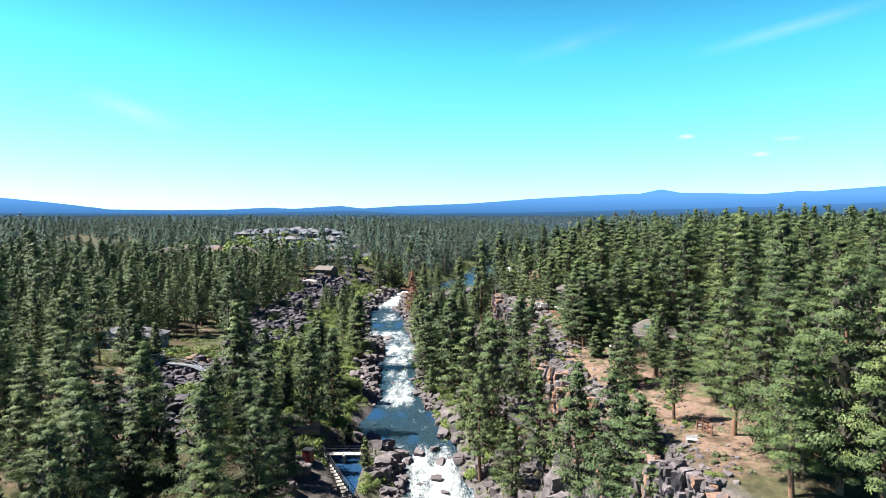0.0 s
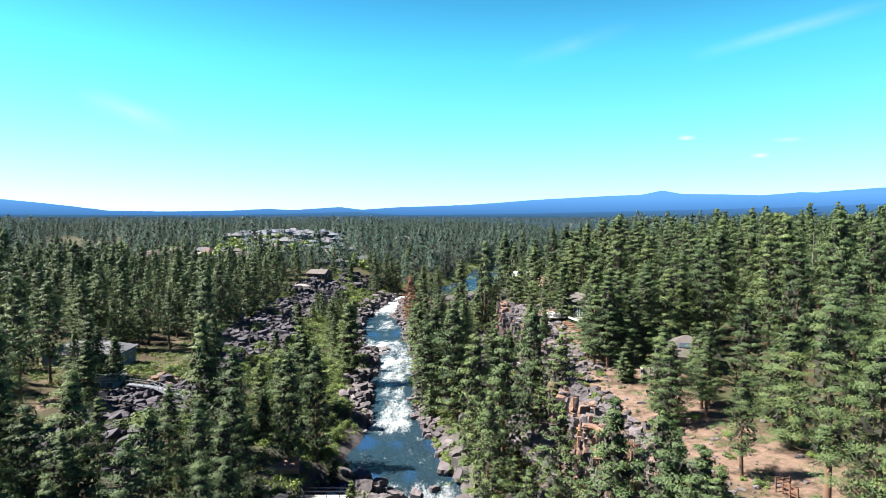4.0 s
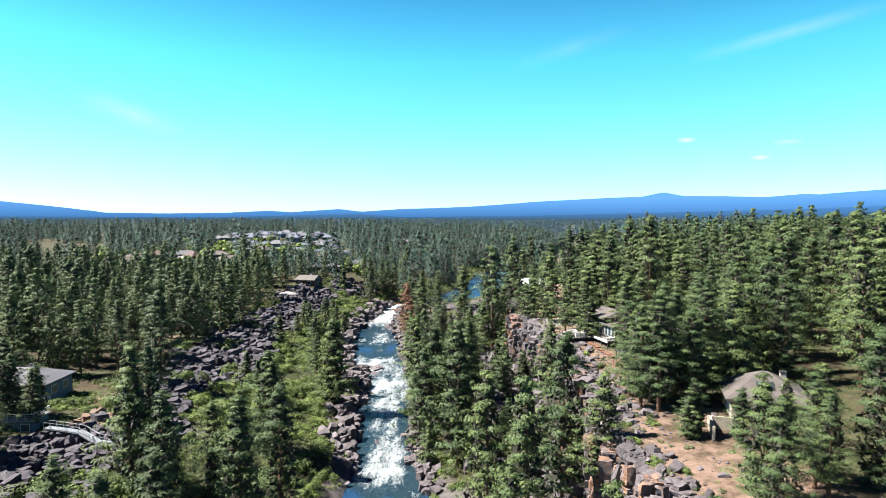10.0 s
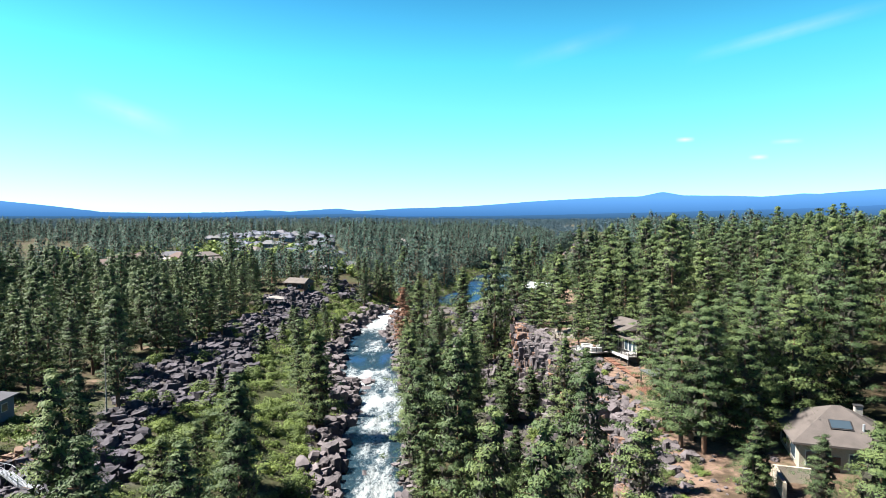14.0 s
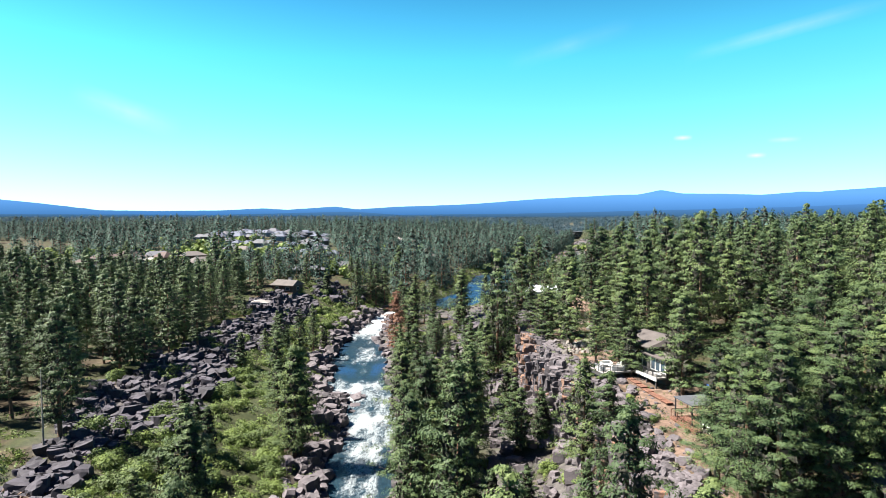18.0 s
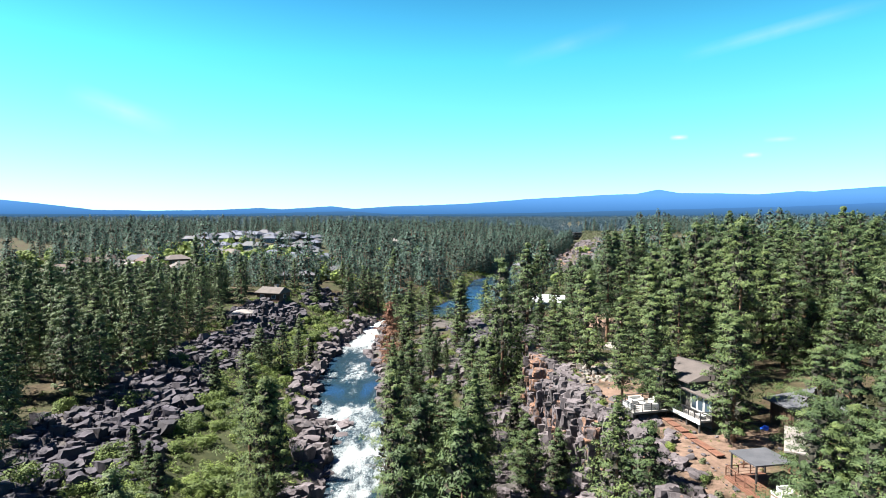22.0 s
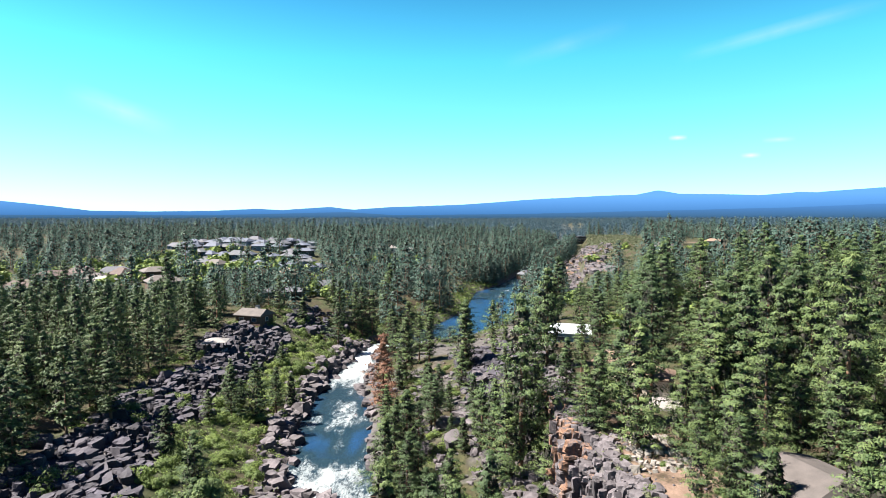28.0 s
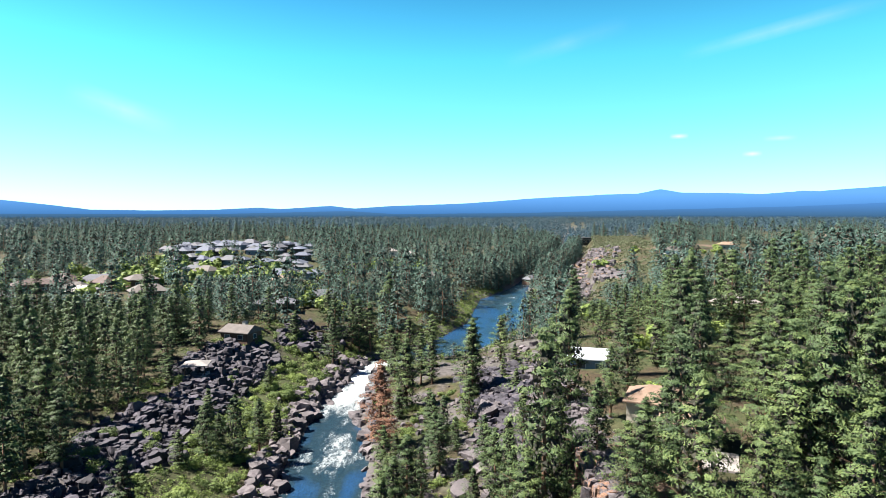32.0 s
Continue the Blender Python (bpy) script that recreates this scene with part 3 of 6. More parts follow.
def pine(kind, x, y, height, turn, label="tall ponderosa pine with dark green needles and bare lower trunk", crown_mat=None, name="pine_tree", group="pines of the gorge", bank=PINES):
    h, crown, trunk = bank[kind]
    s = height / h
    sw = s * float(np.interp(height, [8, 14, 20, 26], [1.12, 1.15, 1.0, 0.88]))
    root = new(name)
    root.empty_display_size = 0.5
    put(root, Matrix.LocRotScale((x, y, float(land(x, y)) - 0.1), Euler((0, 0, turn)), (sw, sw, s)))
    put(new("trunk", trunk), Matrix(), root)
    put(new("crown", crown), Matrix(), root)
    return tagged(root, label, "tree", group)


def clear_of(x, y):
    """False where no forest tree may grow: water, rubble, cliff foot, yards and clearings."""
    c, w, xc = river_x(y), river_w(y), cliff_x(y)
    dl, dr = (c - w) - x, x - (c + w)
    ok = (dl > np.where(y > 480, 1.5, 4)) | (dr > np.where(y > 480, 1.5, 2.5))
    ok &= lava(x, y) < 0.3
    ok &= ~((y > 328) & (y < 480) & (((dl > 0) & (dl < 7)) | ((dr > 0) & (dr < 6))) & (vnoise(x / 3, y / 3, 74) < 0.4))
    ok &= ~((dl > 0) & (dl < 31) & (y > 118) & (y < 335))
    ok &= ~((x > -23) & (dl > 0) & (y > 55) & (y < 117))
    back = x - xc
    ok &= ~((back < 3.0) & (dr > 0) & (y > 60) & (y < 330))
    ok &= ~((back > 0) & (back < 17) & (y > 62) & (y < 215))
    ok &= ~((back > -20) & (back < 48) & (y > 415) & (y < 800) & (vnoise(x / 5, y / 5, 77) < 0.8))
    ok &= ~((back > 0) & (back < 45) & (y > 178) & (y < 285) & (vnoise(x / 5, y / 5, 82) < -0.02))
    ok &= ~((x > 90) & (y > 440) & (vnoise(x / 45, y / 45, 78) < 0.05))
    fan = x / (y - 126.0 + 1e-6)
    ok &= ~((fan > -0.46) & (fan < -0.2) & (y > 442) & (y < 640) & (vnoise(x / 7, y / 7, 73) < 0.62))
    ok &= ~((fan < -0.18) & (y > 640) & (y < 800) & (vnoise(x / 20, y / 20, 80) < 0.1))
    ok &= ~((x < -105) & (x > -215) & (y > 360) & (y < 446) & (vnoise(x / 9, y / 9, 79) < -0.05))
    ok &= ~((x < -27) & (x > np.where(y < 134, -58, -64)) & (y > 101) & (y < 162))
    ok &= ~((x > 0) & (y < 60))
    ok &= ~((fan > 0.218) & (fan < 0.33) & (y > 430) & (y < 925) & (vnoise(x / 5, y / 5, 85) < 0.75))
    for (cx, cy, rad) in YARDS:
        ok &= (x - cx) ** 2 + (y - cy) ** 2 > rad ** 2
    return ok


def top_limit(x, y):
    """The greatest height of a forest tree, where houses, slopes and water farther up the valley stay open to view."""
    d, fan = y - 126.0, x / max(y - 126.0, 1.0)
    if y < 200 or y > 620:
        return 99.0
    if fan < -0.40 and 270 < y < 405:
        z = 52 - 0.128 * d
    elif -0.46 < fan < -0.20 and 300 < y < 450:
        z = 52 - 0.098 * d
    elif 0.225 < fan < 0.36 and y < 560:
        z = 52 - (0.135 if fan < 0.27 else 0.108) * d
    elif 0.0 < fan < 0.15 and y < 345:
        z = 52 - 0.205 * d
    else:
        return 99.0
    return z - float(land(x, y))


YARDS = [(-76, 153, 12), (-68, 140, 7), (44, 117, 15), (36, 171, 13), (33, 150, 9), (43, 151, 10), (47, 164, 9), (-62.4, 284, 6), (-60, 313, 9),
         (-60, 355, 9), (-50, 381, 9), (33, 264, 8), (35, 224, 13), (29, 209, 8), (34, 206, 7), (29, 250, 9), (27, 235, 8), (94, 323, 9), (-20, 100, 8), (-40, 335, 10), (-60, 138, 9), (-45, 345, 9),
         (-175, 394, 13), (-164, 388, 12), (-170, 402, 13), (-150, 400, 13), (-138, 410, 12), (-119, 376, 13), (-146, 379, 10), (-166, 359, 10), (-75, 424, 9), (-72, 412, 9)]
LEFT_BANK = [(-65.4, 137.4, 10.2), (-73.7, 143.0, 13.1), (-64.0, 125.5, 12.5), (-69.4, 138.4, 11.7), (-70.5, 132.7, 12.1), (-67.9, 142.2, 8.8), (-80.6, 222.0, 15.9), (-75.5, 224.8, 12.8), (-68.0, 227.9, 15.5), (-61.7, 227.1, 13.6), (-41.1, 125.3, 19.7), (-29.1, 143.3, 15.5), (-32.2, 135.9, 12.6), (-34.1, 129.9, 12.7), (-29.9, 143.9, 16.8), (-24.9, 175.9, 19.8), (-31.8, 190.8, 16.8), (-31.0, 188.4, 12.1), (-57.1, 163.3, 21.7), (-44.0, 176.2, 6.2), (-35.9, 165.9, 8.1), (-24.1, 176.5, 19.7), (-40.9, 174.1, 5.6), (-45.2, 244.9, 10.6), (-40.0, 245.8, 13.2), (-37.5, 252.8, 11.6), (-35.7, 259.2, 8.3), (-42.1, 122.2, 19.9), (-25.3, 115.3, 17.8), (-22.6, 123.6, 20.0), (-56.5, 79.7, 13.8), (-51.4, 82.8, 17.5), (-47.4, 85.6, 16.4), (-32.8, 84.0, 17.4), (-27.5, 92.2, 15.1), (-42.5, 83.9, 13.7), (-24.0, 94.0, 7.3), (-13.5, 103.4, 5.6), (-30.5, 104.5, 15.0), (-33.0, 112.0, 17.0), (-35.2, 332.2, 18.1), (-27.4, 333.6, 18.2), (-19.5, 363.4, 20.7)]
GORGE = [(-5.0, 161.9, 19.4), (-1.1, 162.0, 14.7), (4.2, 168.3, 19.7), (19.5, 153.7, 18.0), (16.6, 125.7, 12.6), (-3.9, 154.1, 19.2), (4.8, 166.5, 20.3), (3.3, 143.7, 13.9), (13.0, 168.8, 10.4), (17.4, 171.6, 6.7), (14.7, 133.8, 9.4), (9.6, 142.1, 7.8), (19.3, 128.2, 7.2), (-3.7, 171.4, 12.7), (-9.1, 212.3, 15.4), (1.4, 182.7, 14.7), (4.6, 166.8, 18.1), (13.0, 176.0, 10.9), (16.6, 171.2, 9.1), (22.1, 150.9, 15.6), (-6.6, 210.7, 11.3), (-1.3, 185.4, 15.1), (6.4, 182.2, 12.9), (12.7, 176.6, 8.5), (17.5, 174.6, 7.5), (-7.9, 219.4, 14.7), (-6.2, 225.9, 15.3), (-0.9, 237.3, 11.2), (-3.6, 210.5, 10.3), (4.4, 224.8, 6.4), (9.5, 219.4, 10.8), (-1.7, 239.1, 11.5), (10.7, 230.9, 8.7)]
GORGE_B = [(24.0, 73.2, 15.6), (22.2, 78.2, 18.1), (24.6, 63.6, 7.5), (24.4, 67.1, 9.5), (13.4, 213.0, 29.5), (7.9, 285.1, 19.4), (18.1, 313.5, 14.1), (19.4, 213.5, 6.2), (2.2, 144.7, 24.7), (5.2, 118.8, 22.6), (9.0, 110.4, 25.3), (15.7, 122.6, 23.2), (10.8, 93.6, 12.2), (6.4, 102.2, 20.6), (18.9, 114.1, 14.1), (18.8, 83.8, 19.3), (23.2, 77.3, 15.6), (24.8, 71.2, 11.0), (15.4, 96.9, 15.3), (-2.2, 166.0, 20.4), (-6.7, 182.1, 20.6), (-13.7, 307.7, 14.6), (-5.9, 300.3, 14.5), (-2.7, 298.5, 14.0)]
PLATEAU = [(35.3, 160.1, 15.3), (30.4, 168.5, 9.3), (30.2, 174.0, 10.5), (43.1, 185.4, 12.2), (44.8, 180.9, 12.8), (27.7, 130.2, 13.0), (30.6, 128.5, 11.3), (28.7, 126.7, 14.0), (28.5, 96.4, 12.3), (34.7, 98.7, 11.8), (29.0, 113.3, 5.0), (26.7, 124.8, 14.7), (31.2, 126.5, 14.0), (28.3, 112.1, 6.2), (36.3, 164.6, 14.1), (26.2, 174.4, 10.9), (51.4, 166.6, 14.1), (39.4, 150.7, 13.7), (30.1, 78.1, 10.8), (38.6, 84.4, 14.2), (39.0, 88.9, 10.5), (28.7, 93.6, 11.1), (34.0, 95.5, 10.6), (35.3, 72.5, 19.2), (39.2, 67.2, 17.9), (38.1, 57.2, 23.6), (36.1, 67.4, 16.7), (23.0, 200.7, 11.6), (26.8, 203.8, 13.9), (31.5, 176.5, 15.2), (31.7, 186.6, 11.2), (24.8, 205.6, 10.9)]
PLATEAU_B = [(22.4, 239.5, 25.0), (21.7, 216.4, 11.1), (21.3, 201.5, 9.6), (27.7, 201.9, 19.4), (35.2, 214.2, 23.4), (36.5, 254.9, 14.6), (37.2, 195.3, 19.2), (30.3, 187.9, 13.5), (34.3, 185.5, 10.6), (38.2, 184.2, 16.4), (52.1, 201.4, 22.7), (47.9, 184.2, 25.5), (49.3, 189.0, 15.7), (41.7, 195.5, 22.2), (50.3, 195.0, 20.6), (16.9, 205.6, 9.3), (14.7, 241.6, 11.8), (7.8, 236.2, 7.9), (39.2, 198.3, 21.5), (48.9, 199.1, 21.2), (45.7, 239.7, 16.6), (27.3, 229.6, 12.3), (29.5, 269.1, 15.7), (25.8, 273.2, 17.6), (35.2, 245.6, 14.2), (35.1, 139.8, 16.7), (35.2, 135.1, 15.7), (39.1, 137.2, 15.8), (29.9, 135.3, 10.6), (33.2, 109.7, 6.5), (38.5, 110.3, 7.4), (29.1, 112.8, 7.0), (37.2, 129.8, 15.4), (40.6, 127.3, 16.5), (50.2, 131.9, 16.9), (25.8, 191.7, 17.9), (36.1, 99.8, 11.8), (40.7, 98.5, 15.3), (43.2, 61.1, 21.5), (39.5, 63.6, 18.5), (40.8, 55.2, 20.3), (33.5, 57.2, 15.4)]

UPPER_GORGE = [(-33.5, 317.7, 15.0), (-30.0, 337.4, 17.6), (-23.8, 333.5, 18.0), (-15.2, 315.0, 15.8), (-9.7, 316.3, 16.8), (-2.9, 326.8, 16.0), (7.5, 282.6, 19.0), (24.6, 362.0, 10.2), (36.4, 296.9, 19.6),
               (-10.7, 235.5, 12.8), (0.0, 252.2, 10.6), (-4.1, 230.9, 9.8), (7.9, 226.8, 11.4), (5.7, 263.2, 10.2), (-8.9, 280.9, 17.2), (-3.0, 264.7, 9.0), (11.5, 237.4, 8.4),
               (-5.1, 208.0, 13.4), (1.2, 196.5, 13.0), (6.1, 188.8, 14.0), (10.6, 208.9, 14.6), (7.1, 237.2, 10.0), (-2.1, 255.4, 10.8), (-39.0, 341.0, 15.0), (-47.0, 326.0, 9.0), (14.8, 219.5, 19.0), (17.5, 222.0, 15.0)]
HOUSE_SCREEN = [(27.1, 131.0, 14.4), (28.6, 123.1, 16.4), (33.3, 123.7, 13.8), (36.2, 126.5, 17.2), (32.7, 135.4, 12.8), (38.6, 134.7, 15.2), (41.5, 141.0, 17.5), (46.0, 138.0, 18.5), (44.5, 131.5, 16.0), (49.5, 144.5, 17.0)]

grown = []
gr = np.random.default_rng(23)
for where, what in ((LEFT_BANK, "ponderosa pine on the rocky river bank"), (GORGE, "ponderosa pine in the gorge below the cliff"),
                    (GORGE_B, "ponderosa pine rooted among gorge boulders"), (PLATEAU, "ponderosa pine on the sandy cliff top"), (PLATEAU_B, "tall ponderosa pine near the cliff top houses"),
                    (UPPER_GORGE, "ponderosa pine on the rocky bank of the upper gorge"), (HOUSE_SCREEN, "broad ponderosa pine shading the cliff top yard")):
    for (x, y, h) in where:
        kind = 5 if h < 9.5 else int(gr.integers(0, 5))
        pine(kind, x, y, h, gr.uniform(0, 6.28), what + (", young" if h < 9.5 else ""), bank=FINE if "cliff top" in what and y < 160 else PINES)
        grown.append((x, y))
n_young = 0
while n_young < 38:
    y = gr.uniform(100, 325)
    c, w, xc = float(river_x(y)), float(river_w(y)), float(cliff_x(y))
    x = c - w - gr.uniform(7, 34) if n_young < 12 else c + w + (xc - 3 - c - w) * gr.uniform(0.1, 0.95)
    if min((x - q[0]) ** 2 + (y - q[1]) ** 2 for q in grown) < 9 or float(lava(x, y)) > 0.4:
        continue
    pine(5 if gr.random() < 0.6 else 3, x, y, gr.uniform(4, 8.5), gr.uniform(0, 6.28), "young ponderosa pine among shrubs and rocks", name="young_pine", group="young pines")
    grown.append((x, y))
    n_young += 1
grown = np.array(grown)

red = new("dead_pine")
put(red, Matrix.LocRotScale((-13.2, 258.0, float(land(-13.2, 258.0)) - 0.2), Euler((0, 0, 1)), (1.2, 1.2, 1.05)))
put(new("trunk", PINES[1][2]), Matrix(), red)
dead_crown = PINES[1][1].copy()
dead_crown.materials.clear()
dead_crown.materials.append(DEAD)
dead_crown.materials.append(TWIG_SHADE)
put(new("crown", dead_crown), Matrix(), red)
tagged(red, "dead pine with rust-red needles beside the rapids", "tree")


SNAG = trunk_mesh(np.random.default_rng(180), 16, 0.2, 16, 4.0, 1.5)
SNAG = mesh_np("trunk", SNAG[0], SNAG[1], [DEADWOOD], flat=False)
for (x, y, h, what) in ((84.0, 156.0, 20.5, "bare grey dead pine standing above the forest"), (-56.5, 158.5, 12.5, "bare grey dead pine at the edge of the lava")):
    snag = tagged(new("dead_snag", SNAG), what, "tree", "bare dead pines")
    put(snag, Matrix.LocRotScale((x, y, float(land(x, y)) - 0.1), Euler((0, 0, x)), (h / 16, h / 16, h / 16)))


def scatter(n, x0, x1, y0, y1, gap, seed):
    """Points with a least spacing, on a jittered grid."""
    r = np.random.default_rng(seed)
    xs, ys = np.arange(x0, x1, gap), np.arange(y0, y1, gap)
    gx_, gy_ = np.meshgrid(xs, ys)
    px = gx_.ravel() + r.uniform(-0.45, 0.45, gx_.size) * gap
    py = gy_.ravel() + r.uniform(-0.45, 0.45, gx_.size) * gap
    keep = r.random(px.size) < n
    return px[keep], py[keep], r


def in_view(x, y, margin=14):
    """Inside the wedge of land that the valley flight overlooks."""
    return np.abs(x) < 0.76 * np.maximum(y, 0) + margin


made = 0
mid0, mid, mid2 = [], [], []
ex, ey, er = scatter(0.62, -150, -62, 168, 430, 8.6, 17)
ok = clear_of(ex, ey) & in_view(ex, ey, 10)
for x, y in zip(ex[ok], ey[ok]):
    h = min(float(np.clip(er.normal(15.0, 3.5), 7, 22)), top_limit(x, y))
    if h > 4:
        (mid if y < 330 else mid2).append((x, y, h, int(er.integers(0, 5))))
px, py, r = scatter(0.88, -330, 330, 20, 420, 7.7, 11)
ok = clear_of(px, py) & in_view(px, py, 10)
px, py = px[ok], py[ok]
gaps = vnoise(px / 24, py / 24, 75) + 0.4 * vnoise(px / 9, py / 9, 76)
keep = (gaps > -0.62) | ((px > 52) & (py < 330)) | ((px < -58) & (py < 330) & (gaps > -0.95))
px, py = px[keep], py[keep]
dist = np.hypot(np.abs(px) - 0.2 * (px > 0) * np.abs(px), 0.9 * np.maximum(py - 195, 0)) + 0.5 * np.maximum(70 - py, 0) - 60 * ((py < 112) & (px > 20) & (px < 85))
order = np.argsort(dist)
for n_, i in enumerate(order):
    x, y = px[i], py[i]
    if np.min((grown[:, 0] - x) ** 2 + (grown[:, 1] - y) ** 2) < 12:
        continue
    h = float(np.clip(r.normal(17.0 + 1.8 * (x > 0), 3.2) + 2.5 * vnoise(x / 35, y / 35, 83), 9, 25)) if r.random() < 0.84 else r.uniform(5, 11)
    lim = top_limit(x, y)
    if lim < h and r.random() > (0.3 if x < 0 else 0.05):
        if lim < 4:
            continue
        h = lim * r.uniform(0.75, 1.0)
    k = int(r.integers(0, 5)) if h > 12 or made >= 165 else 5
    if made < 165:
        pine(k, x, y, h, r.uniform(0, 6.28), bank=FINE if y < 110 else PINES)
        made += 1
    elif len(mid0) < 170:
        mid0.append((x, y, h, k))
    elif y < 330:
        mid.append((x, y, h, k))
    else:
        mid2.append((x, y, h, k))

MID, NEAR = [], []
for k in range(5):
    q = np.random.default_rng(200 + k)
    h = 22
    clear = (2, 3, 5.5, 1.5, 2.5)[k]
    cv, cf, cn = pine_crown(q, h, clear, 5.6, 150, 12, 0.34, 1.0, core=(90, 0.75, 0.5), slim=0.9)
    dv, df, dn = plain_crown(q, h, clear * 0.6, 5.6, 330, 0.56, core=(40, 1.1, 0.55))
    nv, nf, nn = pine_crown(q, h, clear, 5.5, 190, 22, 0.22, 0.9, core=(190, 0.55, 0.5), slim=0.8)
    NEAR.append((nv / h, nf, nn))
    tv, tf = tube([(0, 0, 0), (0, 0, h * 0.9)], [0.33, 0.05], 4)
    MID.append((cv / h, cf, tv / h, tf, dv / h, df, cn, dn))
FARV = []
for k in range(5):
    q = np.random.default_rng(300 + k)
    cv, cf, cn = plain_crown(q, 20, 0.5, 6.4, 44, 1.5)
    FARV.append((cv / 20, cf, cn))


def join_trees(name, rows, variants, material, label, which=(0, 1), inner=None, broad=1.0):
    vs, fs, o, idx_ = [], [], 0, []
    r_ = np.random.default_rng(5)
    zs = land(np.array([q[0] for q in rows]), np.array([q[1] for q in rows]))
    for (x, y, h, k), z in zip(rows, zs):
        v, f = variants[k % len(variants)][which[0]], variants[k % len(variants)][which[1]]
        a = r_.uniform(0, 6.28)
        c_, s_ = math.cos(a), math.sin(a)
        wide = broad * max(h, 13.5) * r_.uniform(0.85, 1.15)
        out = np.empty_like(v)
        out[:, 0] = (v[:, 0] * c_ - v[:, 1] * s_) * wide + x
        out[:, 1] = (v[:, 0] * s_ + v[:, 1] * c_) * wide + y
        out[:, 2] = v[:, 2] * h + z - 0.1
        vs.append(out), fs.append(f + o)
        o += len(v)
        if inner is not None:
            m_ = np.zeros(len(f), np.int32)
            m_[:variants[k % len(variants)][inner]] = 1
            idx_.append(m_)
    ob = new(name, mesh_np(name, np.concatenate(vs), np.concatenate(fs), [material, TWIG_SHADE] if inner is not None else [material], index=np.concatenate(idx_) if idx_ else None))
    return tagged(ob, label, "forest", kind="stuff")


px, py, r = scatter(0.85, -760, 760, 300, 980, 10.5, 12)
ok = clear_of(px, py) & in_view(px, py, 10) & ((py > 420) | (np.abs(px) > 330))
thin = vnoise(px / 70, py / 70, 71) > -0.3
ok &= thin
for x, y in zip(px[ok], py[ok]):
    h = float(np.clip(r.normal(16.5, 3), 9, 24))
    if top_limit(x, y) > h or r.random() < (0.35 if x < 0 else 0.06):
        mid2.append((x, y, h, int(r.integers(0, 5))))
for y in np.arange(486, 900, 3.2):
    for side in (-1, 1):
        for q in range(3):
            x = float(river_x(y)) + side * (float(river_w(y)) + 2.5 + r.uniform(0, 7) + 7 * q)
            if x < float(river_x(y)) or q < 2 and y > 560:
                mid2.append((x, y + r.uniform(-1.5, 1.5), r.uniform(12, 20), int(r.integers(0, 5))))
join_trees("near_forest_crowns", mid0, NEAR, NEEDLES, "tall green ponderosa pines around the cliff top houses", inner=2)
join_trees("forest_crowns", mid, MID, NEEDLES, "dense stand of green ponderosa pines", inner=6)
join_trees("farther_forest_crowns", mid2, MID, NEEDLES_MID_HAZE, "ponderosa pine forest across the valley", which=(4, 5), inner=7, broad=1.15)
join_trees("forest_trunks", mid0 + mid + mid2, MID, BARK, "reddish trunks of the pine stand", which=(2, 3))

far = []
for (y0, y1, gap, seed) in ((960, 1700, 16, 13), (1700, 2800, 26, 14), (2800, 4300, 38, 15)):
    px, py, r = scatter(0.85, -0.8 * y1, 0.8 * y1, y0, y1, gap, seed)
    ok = in_view(px, py, 10) & (vnoise(px / 160, py / 160, 72) > -0.4)
    for x, y in zip(px[ok], py[ok]):
        far.append((x, y, r.uniform(12, 19) * (1 + gap / 130), int(r.integers(0, 5))))
join_trees("far_forest", far, FARV, NEEDLES_FAR_HAZE, "distant pine forest reaching to the hills")


# ---- rocks ----
def rock_mesh(name, seed, material, cuts=9, flat=0.75, blocky=0.0):
    """An angular boulder: a ball cut back by planes, with a little unevenness."""
    r_ = np.random.default_rng(seed)
    bm = bmesh.new()
    bmesh.ops.create_icosphere(bm, subdivisions=2, radius=1.0)
    p = np.array([v.co for v in bm.verts])
    p *= 1.7
    for k in range(cuts):
        if k < 6 * blocky:
            n_ = np.eye(3)[k % 3] * (1 if k < 3 else -1) + r_.normal(size=3) * 0.24
        else:
            n_ = r_.normal(size=3)
        n_ /= np.linalg.norm(n_)
        over = np.maximum(p @ n_ - r_.uniform(0.55, 0.95), 0)
        p -= over[:, None] * n_
    p += r_.normal(size=p.shape) * 0.035
    p *= np.array([1.0, r_.uniform(0.65, 0.95), flat * r_.uniform(0.75, 1.1)])
    for v, q in zip(bm.verts, p):
        v.co = q
    bmesh.ops.recalc_face_normals(bm, faces=bm.faces)
    return bm_mesh(name, bm, material)


def arrays(me):
    v = np.empty(len(me.vertices) * 3, np.float32)
    me.vertices.foreach_get("co", v)
    f = np.array([tuple(p.vertices) for p in me.polygons if len(p.vertices) == 3], np.int32)
    return v.reshape(-1, 3), f


def rock_small(name, seed):
    """A small angular stone of few faces."""
    r_ = np.random.default_rng(seed)
    bm = bmesh.new()
    bmesh.ops.create_icosphere(bm, subdivisions=1, radius=1.0)
    for v in bm.verts:
        v.co = Vector((v.co.x * r_.uniform(0.7, 1.2), v.co.y * r_.uniform(0.7, 1.2), v.co.z * r_.uniform(0.5, 0.9)))
    return bm_mesh(name, bm, TALUS)


